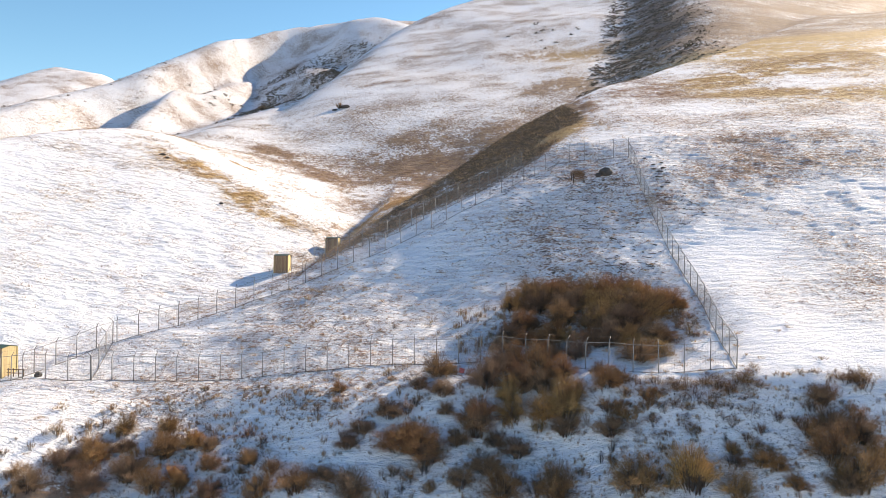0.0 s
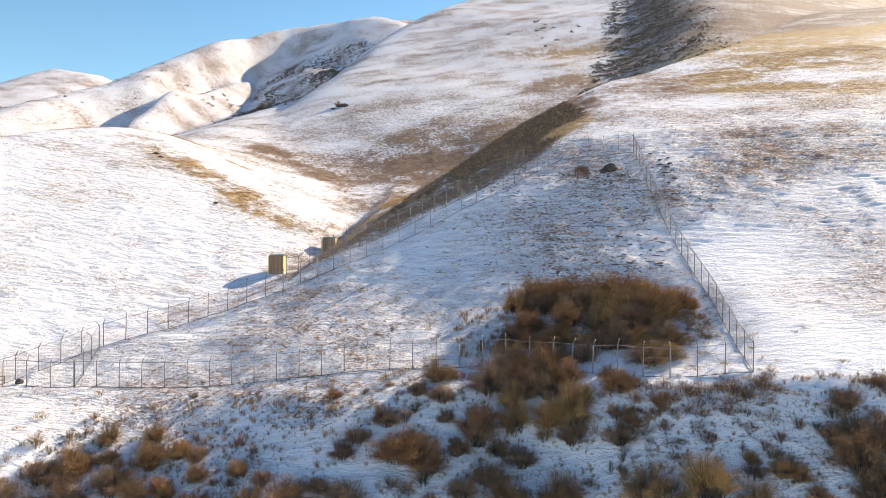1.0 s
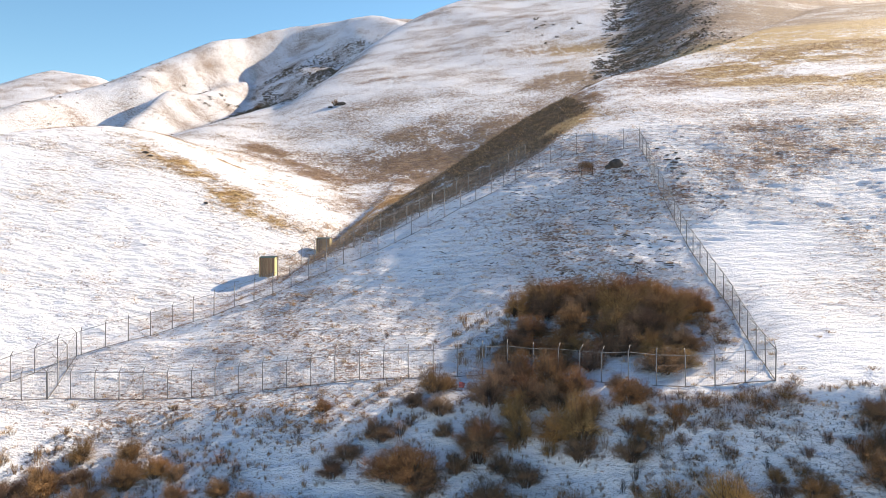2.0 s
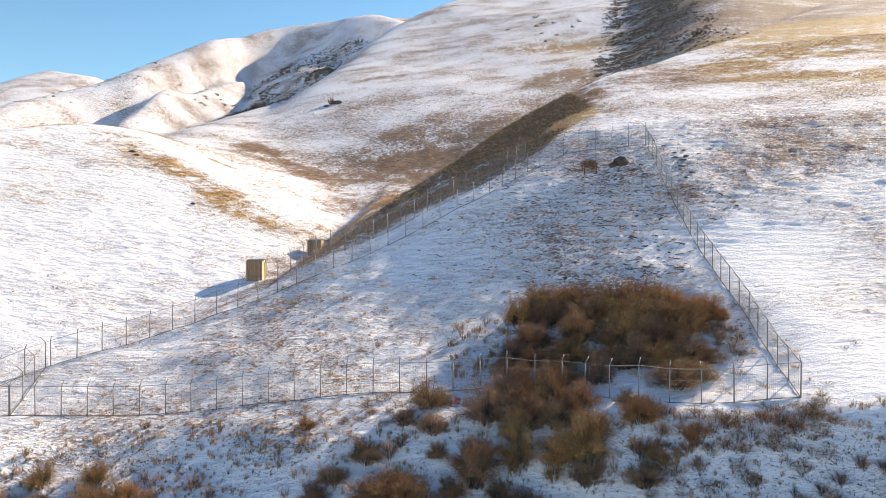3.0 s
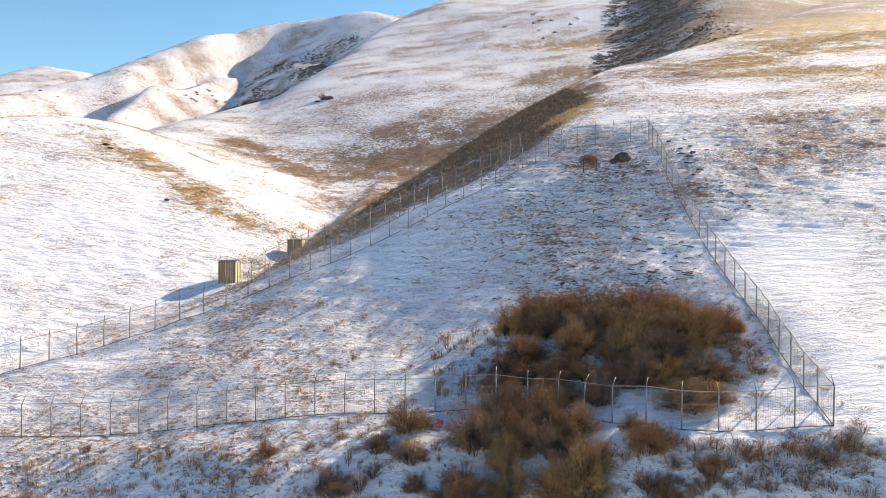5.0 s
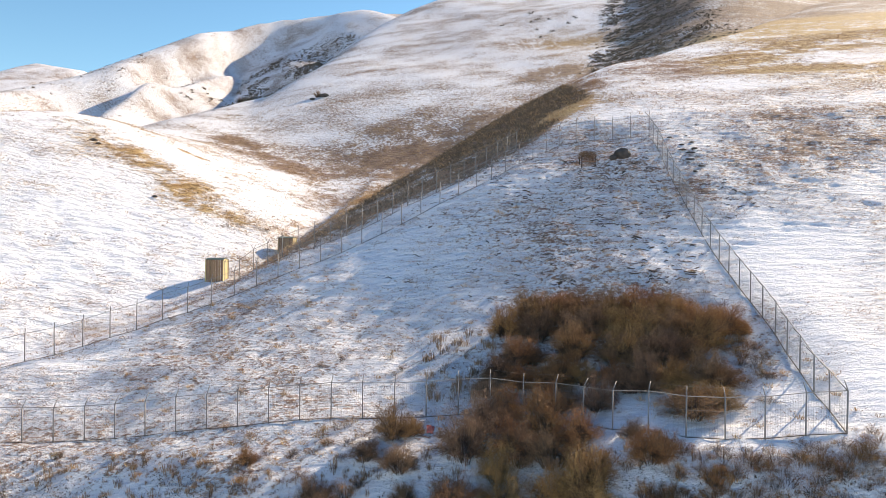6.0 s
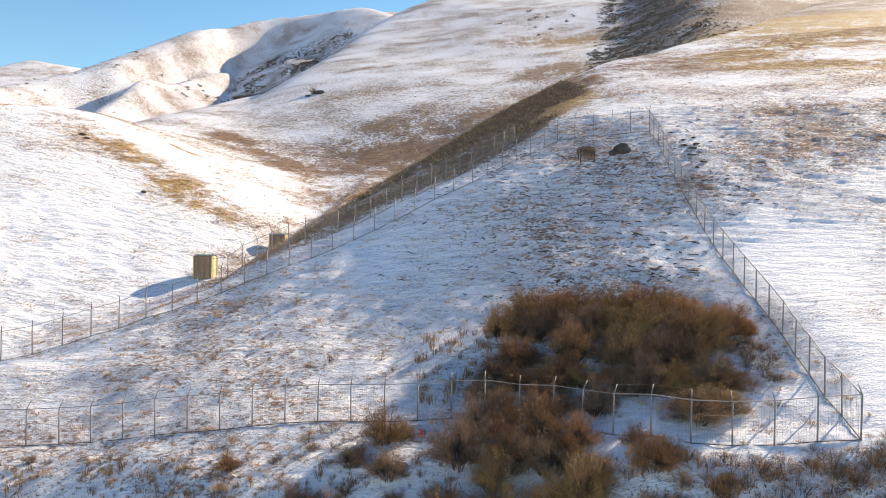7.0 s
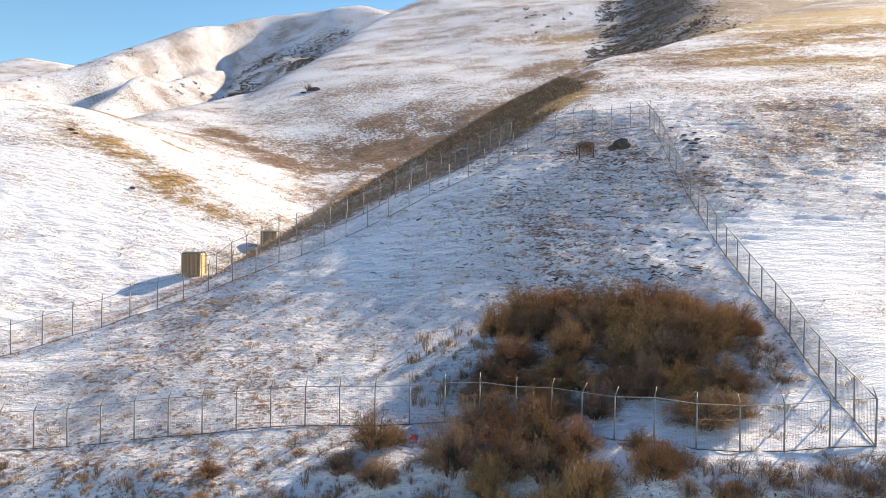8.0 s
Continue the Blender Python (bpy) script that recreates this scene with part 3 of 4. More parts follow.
def shrub_meshes(seed, wide, tall, stems, twigs, upright, twig_mat, thick=1.0, low=80):
    """Many stems fan out from the foot to an uneven dome; fine twigs branch off along their outer part, the inner ones
    darkened as shade.
    """
    rng = random.Random(seed)
    sv, sf, tv, tf = [], [], [], []
    rods = []
    girth = min(1.2, (tall / 2.1) ** 0.8)
    for k in range(stems):
        az = 2.39996 * k + rng.uniform(-0.5, 0.5)
        th = radians(low) * rng.random() ** (0.62 + upright)
        u = Vector((math.cos(az) * math.sin(th), math.sin(az) * math.sin(th), math.cos(th)))
        r = rng.uniform(0.62, 1.1) * (0.92 + 0.34 * noise.noise(u * 1.7 + Vector((seed * 3.7, 0, 0))))
        foot = Vector((math.cos(az), math.sin(az), 0)) * wide * 0.16 * rng.random()
        tip = foot + Vector((u.x * wide * 0.5, u.y * wide * 0.5, max(0.06, u.z) * tall)) * r
        bend = foot.lerp(tip, 0.5) + Vector((rng.gauss(0, 0.04), rng.gauss(0, 0.04), 0.09 * tall))
        base = Vector((foot.x, foot.y, -0.25))
        rods.append((foot, bend, tip))
        tube(sv, sf, [base, bend, tip], (0.02 * thick * girth, 0.013 * thick * girth, 0.004 * thick * girth), 3, False)
    for k in range(twigs):
        foot, bend, tip = rods[rng.randrange(stems)]
        s = 0.2 + 0.82 * rng.random() ** 0.7
        q = foot * (1 - s) ** 2 + bend * (2 * s * (1 - s)) + tip * s * s
        along = ((bend - foot) * (1 - s) + (tip - bend) * s).normalized()
        spread = 0.28 * wide * (0.25 + 0.3 * s)
        q = q + Vector((rng.gauss(0, 0.4), rng.gauss(0, 0.4), rng.gauss(0, 0.3))) * spread
        q.z = max(0.03, q.z)
        d = (along * 0.8 + Vector((rng.gauss(0, 0.62), rng.gauss(0, 0.62), rng.gauss(0.1, 0.5) + upright))).normalized()
        # inner twigs go in the dark bark mesh, painting shade into the crown's core
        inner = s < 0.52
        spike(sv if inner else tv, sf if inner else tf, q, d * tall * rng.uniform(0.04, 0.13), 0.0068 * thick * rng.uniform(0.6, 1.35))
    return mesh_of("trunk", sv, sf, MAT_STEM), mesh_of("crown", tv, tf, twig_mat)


def shrub_kind(seed, name, label, group, wide, tall, stems, twigs, upright, mat, thick=1.0, low=80):
    stem_me, twig_me = shrub_meshes(seed, wide, tall, stems, twigs, upright, mat, thick, low)
    ob = new(name)
    tagged(ob, label, "grass" if name == "grass_tussock" else "shrub", group)
    part_mesh("trunk", stem_me, ob)
    part_mesh("crown", twig_me, ob)
    return ob


def plant(kinds, spots, rng):
    """Sets each spot (x, y, size) with one of the kinds; the first of each kind is used itself."""
    used = set()
    for x, y, s in spots:
        k = rng.choice(kinds)
        m = pose(x, y, z_at(x, y) - 0.03, rng.uniform(-5, 5), rng.uniform(-5, 5), rng.uniform(0, 360)) @ Matrix.Diagonal((s * rng.uniform(0.8, 1.3), s * rng.uniform(0.8, 1.3), s * rng.uniform(0.75, 1.12), 1))
        if k.name in used:
            ob = copy_thing(k, m)
            ob.matrix_basis = m
        else:
            used.add(k.name)
            k.matrix_basis = m
    for k in kinds:
        if k.name not in used:
            for o in list(k.children_recursive) + [k]:
                bpy.data.objects.remove(o)


rng = random.Random(4)
THICKET_R = [(6.9, 66.0, 1.23), (11.0, 67.4, 1.48), (16.5, 65.7, 1.48), (19.5, 63.6, 1.25), (21.0, 62.6, 1.13), (7.4, 63.0, 1.05), (19.8, 62.1, 1.22), (22.0, 62.2, 0.53),
    (18.2, 60.6, 0.98), (7.3, 60.9, 0.9), (13.1, 59.9, 0.94), (16.3, 58.9, 1.0), (18.5, 64.7, 1.23), (16.6, 63.7, 1.3), (16.6, 65.0, 1.1), (14.3, 64.3, 1.07)]
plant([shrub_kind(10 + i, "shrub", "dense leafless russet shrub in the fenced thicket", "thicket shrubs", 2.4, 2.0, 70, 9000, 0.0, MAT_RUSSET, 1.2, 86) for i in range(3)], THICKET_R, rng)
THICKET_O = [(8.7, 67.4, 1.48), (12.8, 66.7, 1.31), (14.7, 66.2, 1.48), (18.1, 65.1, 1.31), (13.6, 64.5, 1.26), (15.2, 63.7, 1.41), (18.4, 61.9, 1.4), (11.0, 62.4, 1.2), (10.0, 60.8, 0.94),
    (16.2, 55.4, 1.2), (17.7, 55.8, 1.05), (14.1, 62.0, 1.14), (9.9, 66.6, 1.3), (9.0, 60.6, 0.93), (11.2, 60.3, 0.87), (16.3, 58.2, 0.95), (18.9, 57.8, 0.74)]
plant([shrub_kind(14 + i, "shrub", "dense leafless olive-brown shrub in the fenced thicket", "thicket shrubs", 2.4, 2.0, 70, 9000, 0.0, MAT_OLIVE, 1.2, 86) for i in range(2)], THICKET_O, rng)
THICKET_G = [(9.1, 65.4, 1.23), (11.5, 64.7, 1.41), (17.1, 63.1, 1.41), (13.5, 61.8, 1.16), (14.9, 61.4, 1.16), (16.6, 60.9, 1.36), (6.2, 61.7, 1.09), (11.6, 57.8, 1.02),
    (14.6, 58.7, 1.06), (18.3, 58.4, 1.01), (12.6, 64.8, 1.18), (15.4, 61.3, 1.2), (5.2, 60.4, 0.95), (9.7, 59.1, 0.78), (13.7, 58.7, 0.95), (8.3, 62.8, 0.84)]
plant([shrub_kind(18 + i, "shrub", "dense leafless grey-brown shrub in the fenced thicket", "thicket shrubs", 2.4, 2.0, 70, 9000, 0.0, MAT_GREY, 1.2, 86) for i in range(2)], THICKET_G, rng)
BANK_R = [(-19.9, 50.5, 0.7), (-19.6, 52.9, 0.78), (-2.4, 51.1, 1.3), (-3.2, 51.1, 1.3), (-1.5, 50.7, 1.3), (12.9, 52.4, 0.88), (21.8, 45.9, 0.79), (22.7, 45.5, 0.79), (23.5, 44.4, 0.71),
    (-8.5, 55.8, 0.53), (6.2, 58.2, 1.09), (8.5, 58.9, 1.11), (9.8, 55.0, 1.05), (2.9, 52.7, 1.22), (8.0, 52.7, 1.14), (6.6, 55.4, 1.29)]
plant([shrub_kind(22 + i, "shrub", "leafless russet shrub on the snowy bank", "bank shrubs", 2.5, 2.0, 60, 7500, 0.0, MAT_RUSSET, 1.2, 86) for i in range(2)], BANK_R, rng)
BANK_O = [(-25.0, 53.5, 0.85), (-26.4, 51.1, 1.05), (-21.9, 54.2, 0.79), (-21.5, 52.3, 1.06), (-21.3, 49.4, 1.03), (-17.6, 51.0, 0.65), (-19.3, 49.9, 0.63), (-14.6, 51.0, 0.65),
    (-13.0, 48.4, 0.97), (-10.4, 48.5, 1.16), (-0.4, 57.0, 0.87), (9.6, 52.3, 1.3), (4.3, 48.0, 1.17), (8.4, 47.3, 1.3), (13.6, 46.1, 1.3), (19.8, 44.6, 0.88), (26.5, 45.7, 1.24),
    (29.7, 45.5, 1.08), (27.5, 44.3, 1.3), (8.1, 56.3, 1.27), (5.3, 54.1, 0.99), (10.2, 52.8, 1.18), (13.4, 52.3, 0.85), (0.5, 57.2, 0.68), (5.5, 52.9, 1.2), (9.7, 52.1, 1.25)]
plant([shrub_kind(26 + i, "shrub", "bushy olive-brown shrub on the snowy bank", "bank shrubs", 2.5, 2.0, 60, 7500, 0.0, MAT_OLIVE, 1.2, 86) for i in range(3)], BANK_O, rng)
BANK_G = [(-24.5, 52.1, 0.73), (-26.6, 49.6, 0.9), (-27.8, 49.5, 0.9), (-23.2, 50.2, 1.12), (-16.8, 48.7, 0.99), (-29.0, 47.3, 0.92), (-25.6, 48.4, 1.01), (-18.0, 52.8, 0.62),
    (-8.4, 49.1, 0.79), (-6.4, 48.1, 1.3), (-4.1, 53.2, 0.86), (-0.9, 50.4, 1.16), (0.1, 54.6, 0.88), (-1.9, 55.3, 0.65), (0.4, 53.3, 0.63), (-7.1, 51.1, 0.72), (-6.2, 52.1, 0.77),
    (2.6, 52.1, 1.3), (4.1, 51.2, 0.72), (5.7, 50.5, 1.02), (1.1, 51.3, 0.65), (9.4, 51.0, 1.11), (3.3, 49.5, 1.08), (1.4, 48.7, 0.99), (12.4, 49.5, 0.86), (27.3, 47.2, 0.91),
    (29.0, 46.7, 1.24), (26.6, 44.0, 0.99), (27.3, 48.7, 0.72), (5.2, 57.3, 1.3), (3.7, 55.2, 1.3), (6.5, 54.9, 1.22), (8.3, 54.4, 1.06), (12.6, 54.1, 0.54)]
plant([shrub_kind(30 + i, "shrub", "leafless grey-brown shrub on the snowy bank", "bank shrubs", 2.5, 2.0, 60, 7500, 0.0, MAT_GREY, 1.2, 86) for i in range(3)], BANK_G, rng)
BANK_S = [(28.7, 49.8, 0.5), (31.0, 49.5, 0.9), (-8.5, 54.1, 0.65), (-10.0, 53.9, 0.5), (17.0, 45.5, 1.35), (17.6, 45.6, 1.0), (-30.3, 47.5, 0.45), (28.0, 50.3, 0.4)]
small_kinds = [shrub_kind(50 + i, "shrub", "small sparse dark shrub poking through snow", "small shrubs", 0.75, 0.8, 14, 170, 0.4, (MAT_GREY, MAT_OLIVE, MAT_DARK)[i], 1.5, 65) for i in range(3)]
spots = []
while len(spots) < 340:
    x = rng.uniform(-34, 32)
    d = rng.uniform(0.2, 15)
    y = float(np.interp(x, EDGE_X, EDGE_Y)) - d
    if y < 43.5 or  vnoise(x / 4, y / 4, 61) < -0.25:
        continue
    spots.append((x, y, rng.uniform(0.4, 1.3)))
spots += [(rng.uniform(1.0, 6.4), rng.uniform(59.8, 67), rng.uniform(0.8, 1.5)) for _ in range(40)]
for x, y in ((3.2, 61.5), (4.4, 62.6), (5.2, 61.2), (2.4, 63.0), (4.0, 64.4), (1.6, 61.0), (5.8, 64.8), (3.0, 60.2), (29.9, 78.5)):
    spots.append((x, y, rng.uniform(0.9, 1.4)))
medium_kinds = [shrub_kind(80 + i, "ragged_shrub", "ragged low shrub with pale twig tips on the bank", "ragged bank shrubs", 1.6, 1.2, 30, 1700, 0.15, (MAT_GREY, MAT_OLIVE, MAT_RUSSET)[i], 1.2, 78) for i in range(3)]
medium = []
for x0, x1, y0, y1, count, small, large in ((-32, -12, 46.5, 53.5, 45, 0.5, 1.15), (-7, 14, 45, 55, 40, 0.45, 1.1), (12, 24, 45.5, 51.5, 34, 0.4, 0.85), (24, 33, 43.5, 50.5, 26, 0.5, 1.2)):
    left = count
    while left:
        x, y = rng.uniform(x0, x1), rng.uniform(y0, y1)
        if vnoise(x / 3.5, y / 2.5, 63) > -0.1 and y < np.interp(x, EDGE_X, EDGE_Y) - 0.3:
            medium.append((x, y, rng.uniform(small, large)))
            left -= 1
plant(medium_kinds, medium, rng)
far_small = sorted(spots, key=lambda s: -s[1])[:230]
plain_small = [s for s in spots if s not in far_small][:60]
verts, faces = [], []
for _ in range(2600):
    x = rng.uniform(-34, 33)
    y = float(np.interp(x, EDGE_X, EDGE_Y)) - rng.uniform(-0.6, 12)
    if y > 43.5 and vnoise(x / 3, y / 2, 64) > -0.35:
        far_small.append((x, y, rng.uniform(0.25, 0.75)))
for x, y, s in far_small:
    src = rng.choice(small_kinds[:2]).children[1].data
    m = pose(x, y, z_at(x, y) - 0.03, 0, 0, rng.uniform(0, 360)) @ Matrix.Diagonal((s, s, s, 1))
    base = len(verts)
    verts += [m @ v.co for v in src.vertices]
    faces += [tuple(base + i for i in f.vertices) for f in src.polygons]
tagged(new("twig_clumps", mesh_of("twig_clumps", verts, faces, MAT_GREY)), "small bare twigs sticking out of the snow", "twigs", kind="stuff")
plant(small_kinds, plain_small, rng)
low_kinds = [shrub_kind(60 + i, "low_brush", "low russet brush along the top of the bank", "low bank brush", 1.5, 0.85, 30, 900, 0.2, (MAT_RUSSET, MAT_OLIVE)[i], 0.9, 85) for i in range(2)]
extra_low = [(rng.uniform(14, 23.8), rng.uniform(49.3, 51.6), rng.uniform(0.7, 1.15)) for _ in range(26)] + [(rng.uniform(12.5, 23.5), rng.uniform(47.5, 51.4), rng.uniform(0.5, 0.95)) for _ in range(44)] + [(rng.uniform(19.4, 22.6), rng.uniform(55.5, 65), rng.uniform(0.55, 1.0)) for _ in range(30)] + [(rng.uniform(-13, 1), rng.uniform(54.4, 57), rng.uniform(0.4, 0.75)) for _ in range(16)]
plant(low_kinds, extra_low + [(14.6, 52.3, 0.9), (15.4, 51.8, 1.2), (16.3, 51.6, 1.1), (17.5, 51.3, 1.3), (18.7, 51.1, 1.1), (19.7, 50.8, 1.0), (20.6, 50.5, 1.2), (21.7, 50.3, 1.0), (16.7, 50.8, 1.1), (18.8, 50.2, 1.2), (14.0, 51.4, 1.2), (20.2, 49.8, 1.0), (22.8, 50.2, 0.8), (15.9, 51.0, 0.8), (17.2, 49.9, 1.1), (15.2, 50.2, 1.2), (19.6, 49.4, 1.0), (22.6, 49.8, 0.7),
                  (13.2, 50.6, 1.0), (11.8, 52.4, 0.8), (21.0, 48.2, 0.9), (18.2, 48.2, 1.0), (-3.0, 56.6, 0.7), (-4.4, 56.8, 0.7), (-1.6, 56.0, 0.9), (-6.0, 56.0, 0.7), (-7.6, 56.4, 0.6), (-5.4, 54.6, 0.8), (2.4, 56.8, 0.8), (3.6, 57.0, 0.7), (26.8, 50.6, 0.7), (29.4, 50.0, 0.8)], rng)

straw_kinds = [shrub_kind(70 + i, "grass_tussock", "tussock of golden dry grass standing in snow", "dry grass tussocks", 0.85, 0.62, 16, 420, 0.7, MAT_STRAW, 0.8, 60) for i in range(2)]
plant(straw_kinds, [(x, y, 2.6 * s) for x, y, s in BANK_S if y > 46] + [(-1.3, 65.8, 1.3), (-0.4, 64.2, 1.0), (1.4, 64.7, 0.95), (-4.8, 65.9, 1.25), (-6.1, 65.3, 0.95), (-10.9, 59.5, 1.0), (-9.1, 58.4, 0.95), (-4.0, 58.2, 1.2), (-13.1, 67.2, 1.2), (-10.9, 62.8, 1.0), (-3.3, 58.4, 1.1),
                    (-28.4, 58.6, 1.2), (-20.7, 58.5, 1.4), (-26.0, 57.7, 1.1), (-27.4, 54.3, 0.9), (-30.4, 54.2, 0.9), (-15.1, 57.8, 0.8),
                    (20.6, 59.2, 1.0), (21.3, 58.3, 1.2), (22.0, 60.4, 1.1), (21.6, 61.3, 0.9), (20.9, 60.6, 0.9), (22.4, 58.9, 0.8), (22.2, 62.4, 0.8), (-20.4, 58.6, 0.9), (-22.0, 58.2, 0.8), (-9.0, 57.2, 0.9),
                    (15.0, 52.0, 1.0), (16.2, 51.9, 1.1), (17.6, 51.6, 1.0), (18.6, 51.5, 0.9), (-11.0, 57.4, 0.9), (-4.6, 57.4, 1.1), (-2.6, 57.3, 0.8), (20.4, 51.3, 0.8)], rng)

golden = shrub_kind(75, "shrub", "tall golden upright shrub low on the bank", "bank shrubs", 2.1, 2.2, 70, 5200, 0.25, MAT_STRAW, 1.0, 70)
plant([golden], [(x, y, 1.15 * s) for x, y, s in BANK_S if y <= 46], rng)

# ---- dry grass tufts over the slopes ----
def blades(spots, tall, wide, count, gen):
    """Single-triangle blades that fan from each spot."""
    n = len(spots)
    base = np.repeat(spots, count, 0)
    size = np.repeat(gen.uniform(0.6, 1.5, n), count)
    off = gen.normal(0, 0.45 * wide, (n * count, 2)) * size[:, None]
    foot = base.copy()
    foot[:, :2] += off
    az = gen.uniform(0, 2 * np.pi, n * count)
    half = np.stack([np.cos(az), np.sin(az), 0 * az], 1) * (0.05 * wide * size)[:, None]
    up = tall * size * gen.uniform(0.5, 1.1, n * count)
    lean = np.stack([off[:, 0] * 0.8 + gen.normal(0, 0.25, n * count) * up, off[:, 1] * 0.8 + gen.normal(0, 0.25, n * count) * up, up], 1)
    foot[:, 2] -= 0.04
    return np.stack([foot - half, foot + half, foot + lean], 1).reshape(-1, 3)


def tri_mesh(name, co, mat):
    me = bpy.data.meshes.new(name)
    me.vertices.add(len(co))
    me.vertices.foreach_set("co", co.ravel())
    me.loops.add(len(co))
    me.loops.foreach_set("vertex_index", np.arange(len(co)))
    me.polygons.add(len(co) // 3)
    me.polygons.foreach_set("loop_start", np.arange(0, len(co), 3))
    me.update()
    me.materials.append(mat)
    return me


def scatter(gen, n, x0, x1, y0, y1, low):
    """Spots thinned where snow lies thick, in clusters."""
    x, y = gen.uniform(x0, x1, n), gen.uniform(y0, y1, n)
    chance = np.clip((grass_cover(x, y) - low) * 1.6 + 0.35 * fbm(x / 2.5, y / 1.6, 2, 77), 0, 1)
    keep = gen.random(n) < chance
    x, y = x[keep], y[keep]
    return np.stack([x, y, height(x, y) + relief(x, y)], 1)


gen = np.random.default_rng(12)
near_spots = np.concatenate([scatter(gen, 62000, -42, 48, 57, 98, 0.16), scatter(gen, 16000, -40, 36, 43, 57, 0.2)])
clump_spots = np.concatenate([scatter(gen, 620, -28, 24, 57, 82, 0.10), scatter(gen, 560, -32, 30, 46, 59, 0.02)])
mid_spots = np.concatenate([scatter(gen, 26000, -90, -8, 74, 145, 0.30), scatter(gen, 40000, -60, 30, 98, 215, 0.34)])
right_spots = scatter(gen, 80000, 25, 100, 74, 165, 0.24)
slope_spots = scatter(gen, 26000, -36, 27, 58, 96, 0.10)
# dark blades that put the flank's shade into its colour, save the golden rim
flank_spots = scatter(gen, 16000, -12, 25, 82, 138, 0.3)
flank_spots = flank_spots[hollow_shade(flank_spots[:, 0], flank_spots[:, 1]) - golden_grass_and_lit_rim(flank_spots[:, 0], flank_spots[:, 1]) > 0.35]
# brown tufts that also imitate the small shadow dashes on the bright hill
hill_spots = scatter(gen, 24000, -82, -19, 70, 132, 0.14)
for name, label, co, mat in (
        ("grass_clumps", "round pale golden grass clumps standing in thin snow", blades(clump_spots, 0.24, 0.26, 40, gen), MAT_TUFT_FAR),
        ("grass_tufts", "short dry brown grass tufts standing through thin snow", blades(near_spots, 0.10, 0.22, 11, gen), MAT_TUFT),
        ("grass_tufts", "dense small brown tufts over the fenced slope", blades(slope_spots, 0.10, 0.30, 12, gen), MAT_TUFT_DARK),
        ("grass_tufts", "dead grass on the hollow's flank, darkened to stand for its shade", blades(flank_spots, 0.3, 0.45, 12, gen), MAT_SCRUB_SHADE),
        ("grass_tufts", "low dry grass across the sunny snowy slope", blades(right_spots, 0.13, 0.30, 7, gen), MAT_TUFT),
        ("grass_tufts", "dry grass clumps across the farther snowy slopes", blades(mid_spots, 0.22, 0.5, 8, gen), MAT_TUFT_FAR),
        ("grass_tufts", "sparse dark grass tips and imitated shadow dashes on the bright snowy hill", blades(hill_spots, 0.16, 0.42, 8, gen), MAT_TUFT_DARK)):
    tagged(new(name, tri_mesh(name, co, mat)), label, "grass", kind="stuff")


# ---- dark scrub on the far slopes ----
def scrub(spots, gen):
    out = []
    for x, y, r in spots:
        c = gen.normal(0, 0.42, (40, 3)) * (r, r, 0.55 * r)
        c[:, 2] = np.abs(c[:, 2])
        a, b = gen.normal(0, 0.26 * r, (40, 3)), gen.normal(0, 0.26 * r, (40, 3))
        p = c + (x, y, float(height(x, y)))
        out.append(np.stack([p, p + a, p + b], 1).reshape(-1, 3))
    return np.concatenate(out)


spots = []
while len(spots) < 6500:
    y = gen.uniform(185, 420)
    x = float(np.interp(y, (129, 194, 262, 454, 700), (22, 40, 61, 115, 190))) + gen.triangular(-5, 2, 44)
    if 0.6 * vnoise(np.asarray(x / 9), np.asarray(y / 9), 91) + vnoise(np.asarray(x / 2.5), np.asarray(y / 2.5), 92) > 0.0:
        spots.append((x, y, gen.uniform(0.18, 0.62)))
while len(spots) < 7200:
    y = gen.uniform(335, 450)
    x = -82 + 0.25 * (y - 390) + gen.uniform(-20, 24)
    if vnoise(np.asarray(x / 10), np.asarray(y / 16), 93) > 0.0:
        spots.append((x, y, gen.uniform(0.25, 0.8)))
for _ in range(420):
    x, y = gen.uniform(-230, -62), gen.uniform(285, 450)
    spots.append((x, y, gen.uniform(0.25, 0.9)))
while len(spots) < 9200:
    x, y = gen.uniform(-112, -52), gen.uniform(345, 445)
    if vnoise(np.asarray(x / 9), np.asarray(y / 14), 95) + 0.6 * vnoise(np.asarray(x / 3), np.asarray(y / 5), 96) > 0.15:
        spots.append((x, y, gen.uniform(0.3, 1.0)))
for cx, cy, n, sx in ((-129, 365, 26, 9), (-172, 455, 10, 8), (-83, 306, 12, 5), (45, 320, 12, 14), (70, 215, 6, 5)):
    for _ in range(n):
        spots.append((cx + gen.normal(0, sx), cy + gen.normal(0, sx), gen.uniform(0.5, 1.8)))
tagged(new("hillside_scrub", tri_mesh("hillside_scrub", scrub(spots, gen), MAT_SCRUB_SHADE)), "dark scrub dotted over the shaded far slopes", "scrub", kind="stuff")


# ---- stones ----
def stone_bm(seed, size, rough=0.25):
    bm = bmesh.new()
    bmesh.ops.create_icosphere(bm, subdivisions=3, radius=1.0)
    for v in bm.verts:
        q = v.co * 1.4 + Vector((seed * 3.1, seed * 1.7, 0))
        k = 1 + rough * noise.noise(q) + 0.4 * rough * noise.noise(q * 3)
        v.co = Vector((v.co.x * size[0], v.co.y * size[1], v.co.z * size[2])) * k
    return bm


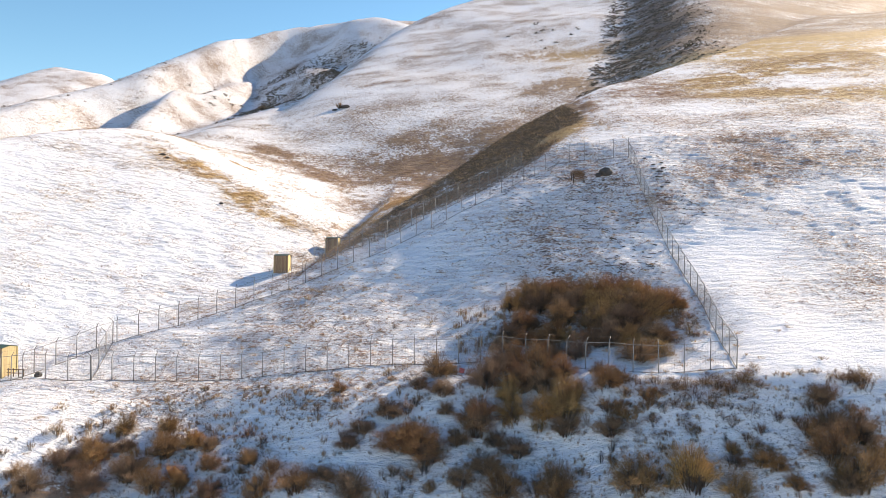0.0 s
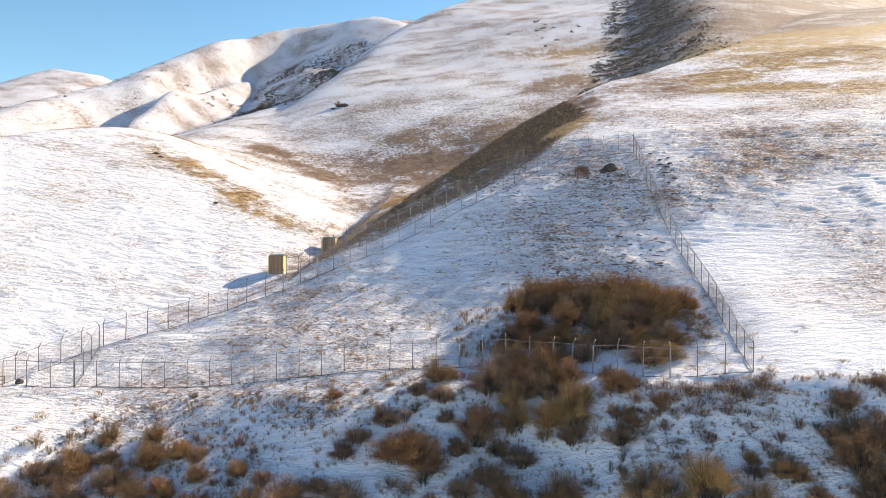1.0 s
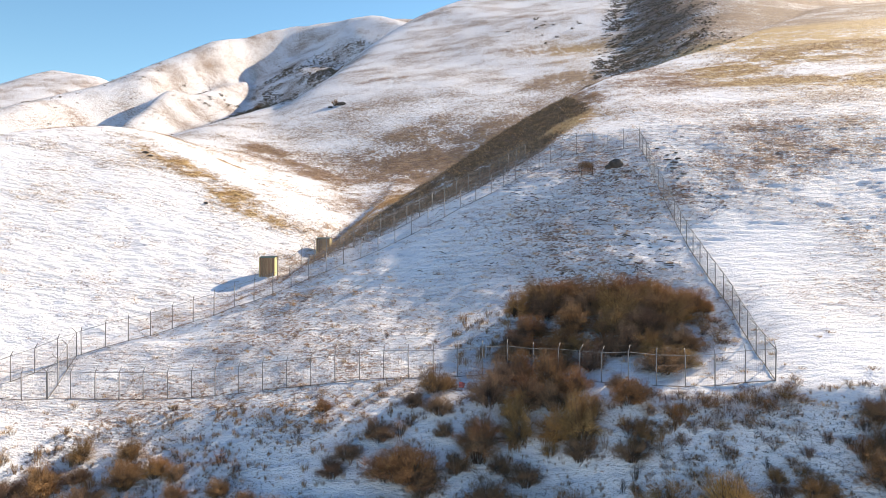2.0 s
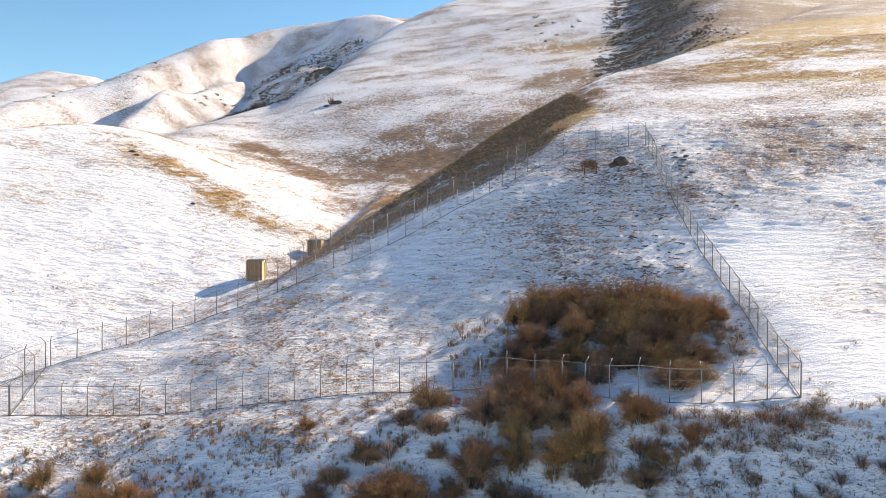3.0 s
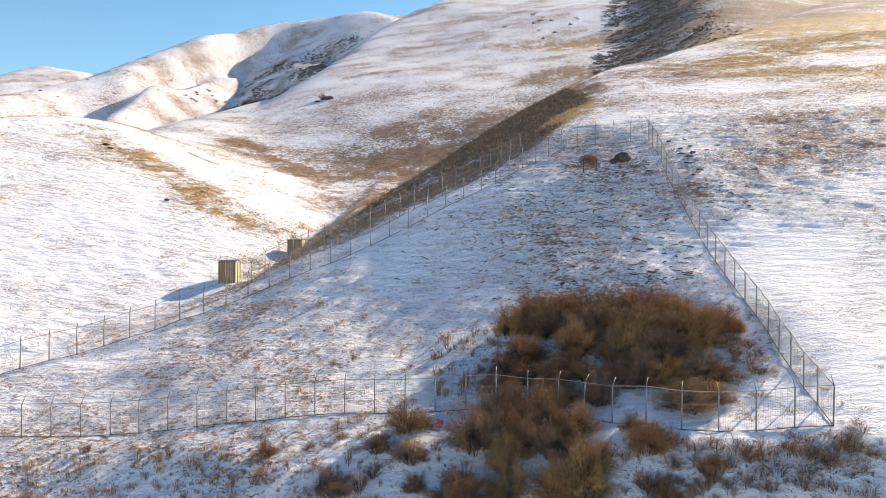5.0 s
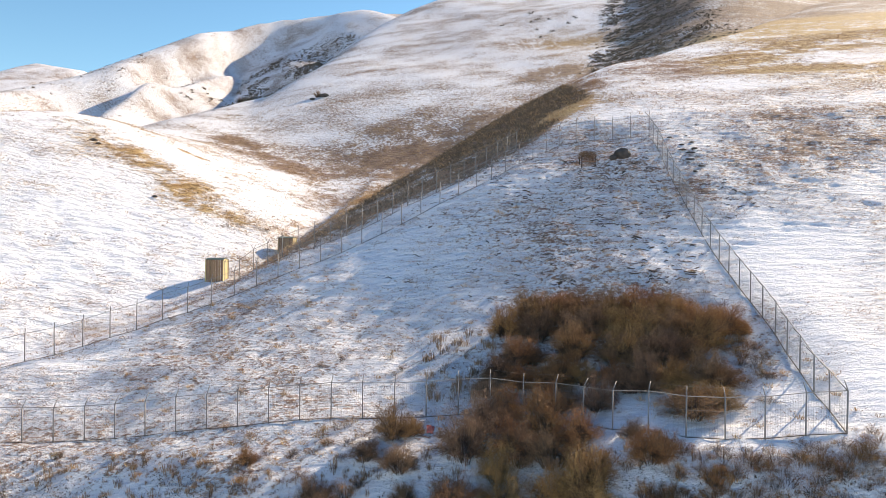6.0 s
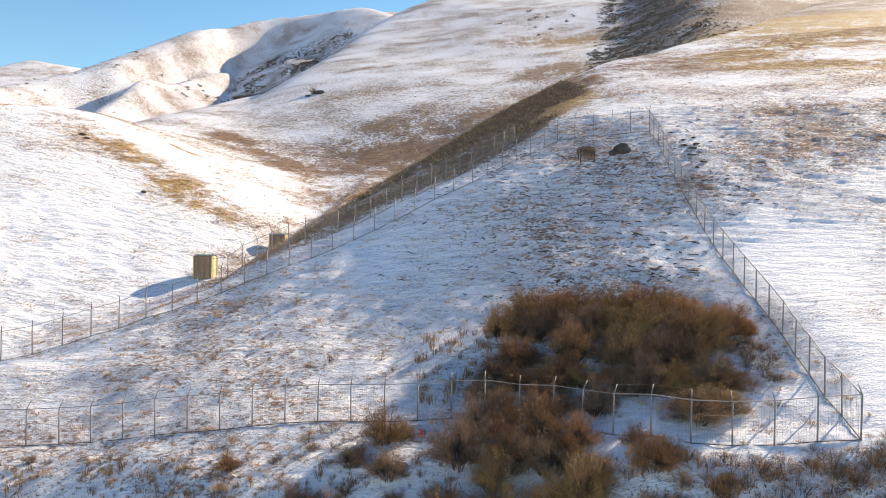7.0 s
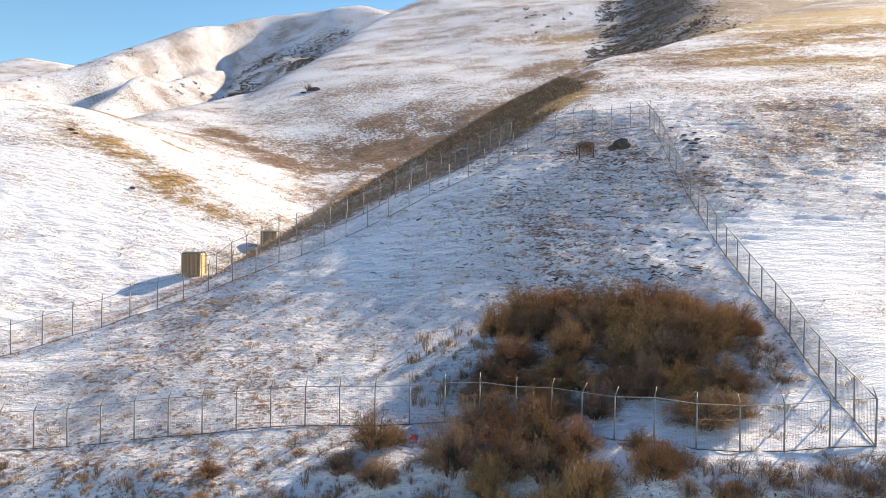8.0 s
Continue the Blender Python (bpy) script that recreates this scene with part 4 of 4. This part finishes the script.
def build_stone(seed, x, y, size, label, turn=0):
    me = bpy.data.meshes.new("rock")
    bm = stone_bm(seed, size)
    bm.to_mesh(me)
    bm.free()
    me.materials.append(MAT_ROCK)
    ob = tagged(new("rock", me), label, "rock")
    ob.matrix_basis = pose(x, y, z_at(x, y) + 0.35 * size[2], 0, 0, turn)
    return ob


build_stone(1, 20.9, 87.5, (0.85, 0.7, 0.65), "large dark boulder on the upper fenced slope")
build_stone(2, 19.9, 87.3, (0.4, 0.35, 0.3), "small grey stone beside the dark boulder")
build_stone(3, -36.2, 60.3, (0.32, 0.3, 0.28), "small dark boulder on snow near the shed")
for i, (x, y, w) in enumerate(((27.4, 88.6, 0.5), (27.0, 87.3, 0.7), (27.6, 86.6, 0.9), (28.3, 87.4, 0.6), (27.2, 85.6, 0.9), (27.9, 84.4, 0.8), (26.8, 90.6, 0.5), (28.6, 89.0, 0.5), (26.9, 83.4, 0.7))):
    build_stone(10 + i, x, y, (0.55 * w, 0.2, 0.1), "flat dark stone slab bared on the snowy slope", i * 9 - 30)
for i, (x, y, w) in enumerate(((-51.4, 122.3, 0.6), (-50.2, 121.4, 0.45), (-35.9, 108.2, 0.35), (-33.0, 221.0, 1.5), (-36.2, 219.6, 0.8))):
    build_stone(30 + i, x, y, (w, 0.7 * w, 0.45 * w), "dark weathered stone lying on the snowy hill")

# bare turf edges along the animal tracks, dark to paint the steps' shadows too
verts, faces = [], []
for _ in range(800):
    x, y = rng.triangular(-4, 33, 20), rng.uniform(69, 94)
    if y > np.interp(x, CREST_X, CREST_Y) - 1.5 or (23.2 < x < 25.6) or (x > 25.6 and (y < 76 or rng.random() < 0.2)) or vnoise(x / 5, y / 4, 66) < -0.2:
        continue
    w = rng.uniform(0.08, 0.26) * (2.2 if rng.random() < 0.15 else 1)
    run = -(height(x + 0.5, y) - height(x - 0.5, y)) / (height(x, y + 0.5) - height(x, y - 0.5))
    n = 5
    base = len(verts)
    for k in range(n + 1):
        s = k / n
        xx = x + w * (2 * s - 1)
        yy = y + run * (xx - x) + 0.07 * math.sin(5 * s + 3 * x)
        zz = float(height(xx, yy)) + 0.5 * float(relief(np.asarray(x), np.asarray(y)) + relief(np.asarray(xx), np.asarray(yy)))
        hgt = 0.03 * math.sin(math.pi * s) * rng.uniform(0.3, 1.5)
        verts += [(xx, yy - 0.08, zz - 0.12), (xx, yy - 0.06, zz + hgt * 0.6), (xx, yy + 0.06, zz + hgt * 0.7 + 0.02), (xx, yy + 0.1, zz)]
    for k in range(n):
        for j in range(3):
            t = base + 4 * k + j
            faces.append((t, t + 4, t + 5, t + 1))
MAT_TURF_SHADE = plain("turf_and_step_shadow", (0.045, 0.036, 0.03), (0.11, 0.08, 0.06), 6, 0.95, 0, 0.5, 0.03)
tagged(new("turf_edges", mesh_of("turf_edges", verts, faces, MAT_TURF_SHADE)), "dark turf edges and painted step shadows along the animal tracks", "turf", kind="stuff")


# ---- brush-topped feeder on the slope ----
def build_feeder(x, y):
    feeder = new("hay_feeder")
    tagged(feeder, "low wooden feeder frame heaped with dry brush", "feeder")
    feeder.matrix_basis = pose(x, y, z_at(x, y), 0, 0, 6)
    for sx in (-0.7, 0.7):
        for sy in (-0.4, 0.4):
            bm = bmesh.new()
            box(bm, (sx - 0.045, sy - 0.045, -0.5), (sx + 0.045, sy + 0.045, 0.85), 0.006)
            part("leg", bm, MAT_STEM, feeder)
    bm = bmesh.new()
    box(bm, (-0.75, -0.50, 0.22), (0.75, -0.455, 0.31), 0.006)
    part("rail", bm, MAT_PLANK, feeder)
    tv, tf = [], []
    r = random.Random(9)
    for _ in range(1700):
        u = Vector((r.gauss(0, 1), r.gauss(0, 1), r.gauss(0.2, 0.8))).normalized() * r.random() ** 0.45
        q = Vector((u.x * 0.95, u.y * 0.7, max(0.1, 0.85 + u.z * 0.6)))
        spike(tv, tf, q, Vector((u.x + r.gauss(0, 0.5), u.y + r.gauss(0, 0.5), r.gauss(0.3, 0.5))).normalized() * r.uniform(0.15, 0.35), 0.011)
    part_mesh("brush_heap", mesh_of("brush_heap", tv, tf, MAT_STRAW_ROOF), feeder, "heap of dry brown brush")
    return feeder


build_feeder(17.2, 87.2)

# lone bushes on the far hill
lone = shrub_kind(90, "shrub", "lone rounded bush beside a stone on the far hill", "lone bushes", 3.0, 2.8, 40, 1500, 0.0, MAT_OLIVE, 3.0)
plant([lone], [(-35.0, 221.6, 1.0), (-83, 305, 1.0)], rng)

# scrap of cloth caught in the bank shrubs
bm = bmesh.new()
bmesh.ops.create_grid(bm, x_segments=6, y_segments=6, size=0.25)
for v in bm.verts:
    v.co.z += 0.09 * noise.noise(v.co * 7) + 0.05 * noise.noise(v.co * 17)
me = bpy.data.meshes.new("cloth_scrap")
bm.to_mesh(me)
bm.free()
me.materials.append(MAT_RED)
cloth = tagged(new("cloth_scrap", me), "faded red cloth scrap caught in shrub twigs", "cloth")
cloth.modifiers.new("thick", "SOLIDIFY").thickness = 0.006
cloth.matrix_basis = pose(1.7, 57.4, z_at(1.7, 57.4) + 0.16, 50, 15, 20)


# dead leaves and clods on the bank
gen = np.random.default_rng(31)
x, y = gen.uniform(-34, 32, 26000), gen.uniform(43.5, 57, 26000)
keep = (np.interp(x, EDGE_X, EDGE_Y) - y > 0.6) & (gen.random(26000) < np.clip(0.25 + 0.35 * ramp(x, 8, 13) + 0.9 * fbm(x / 3, y / 2.2, 2, 83), 0, 1))
x, y = x[keep], y[keep]
litter_spots = np.stack([x, y, height(x, y) + relief(x, y) + 0.05], 1)
litter = np.repeat(litter_spots, 5, 0) + gen.normal(0, 1, (len(x) * 5, 3)) * (0.12, 0.10, 0.03)
a, b = gen.normal(0, 0.05, litter.shape), gen.normal(0, 0.05, litter.shape)
tagged(new("leaf_litter", tri_mesh("leaf_litter", np.stack([litter, litter + a, litter + b], 1).reshape(-1, 3), MAT_DARK)), "dark dead leaves lying scattered on the snowy bank", "leaves", kind="stuff")


# low rail beside the shed at the fence corner
rail = new("wooden_rail")
tagged(rail, "low wooden rail beside the yellow shed", "rail")
rail.matrix_basis = pose(-38.4, 60.6, z_at(-38.4, 60.6), 0, 0, -6)
for k in range(4):
    bm = bmesh.new()
    box(bm, (-0.75 + 0.5 * k - 0.035, -0.035, -0.3), (-0.75 + 0.5 * k + 0.035, 0.035, 0.75), 0.005)
    part("post", bm, MAT_STEM, rail)
for z in (0.3, 0.62):
    bm = bmesh.new()
    box(bm, (-0.85, -0.06, z), (0.85, -0.037, z + 0.08), 0.004)
    part("bar", bm, MAT_PLANK, rail)
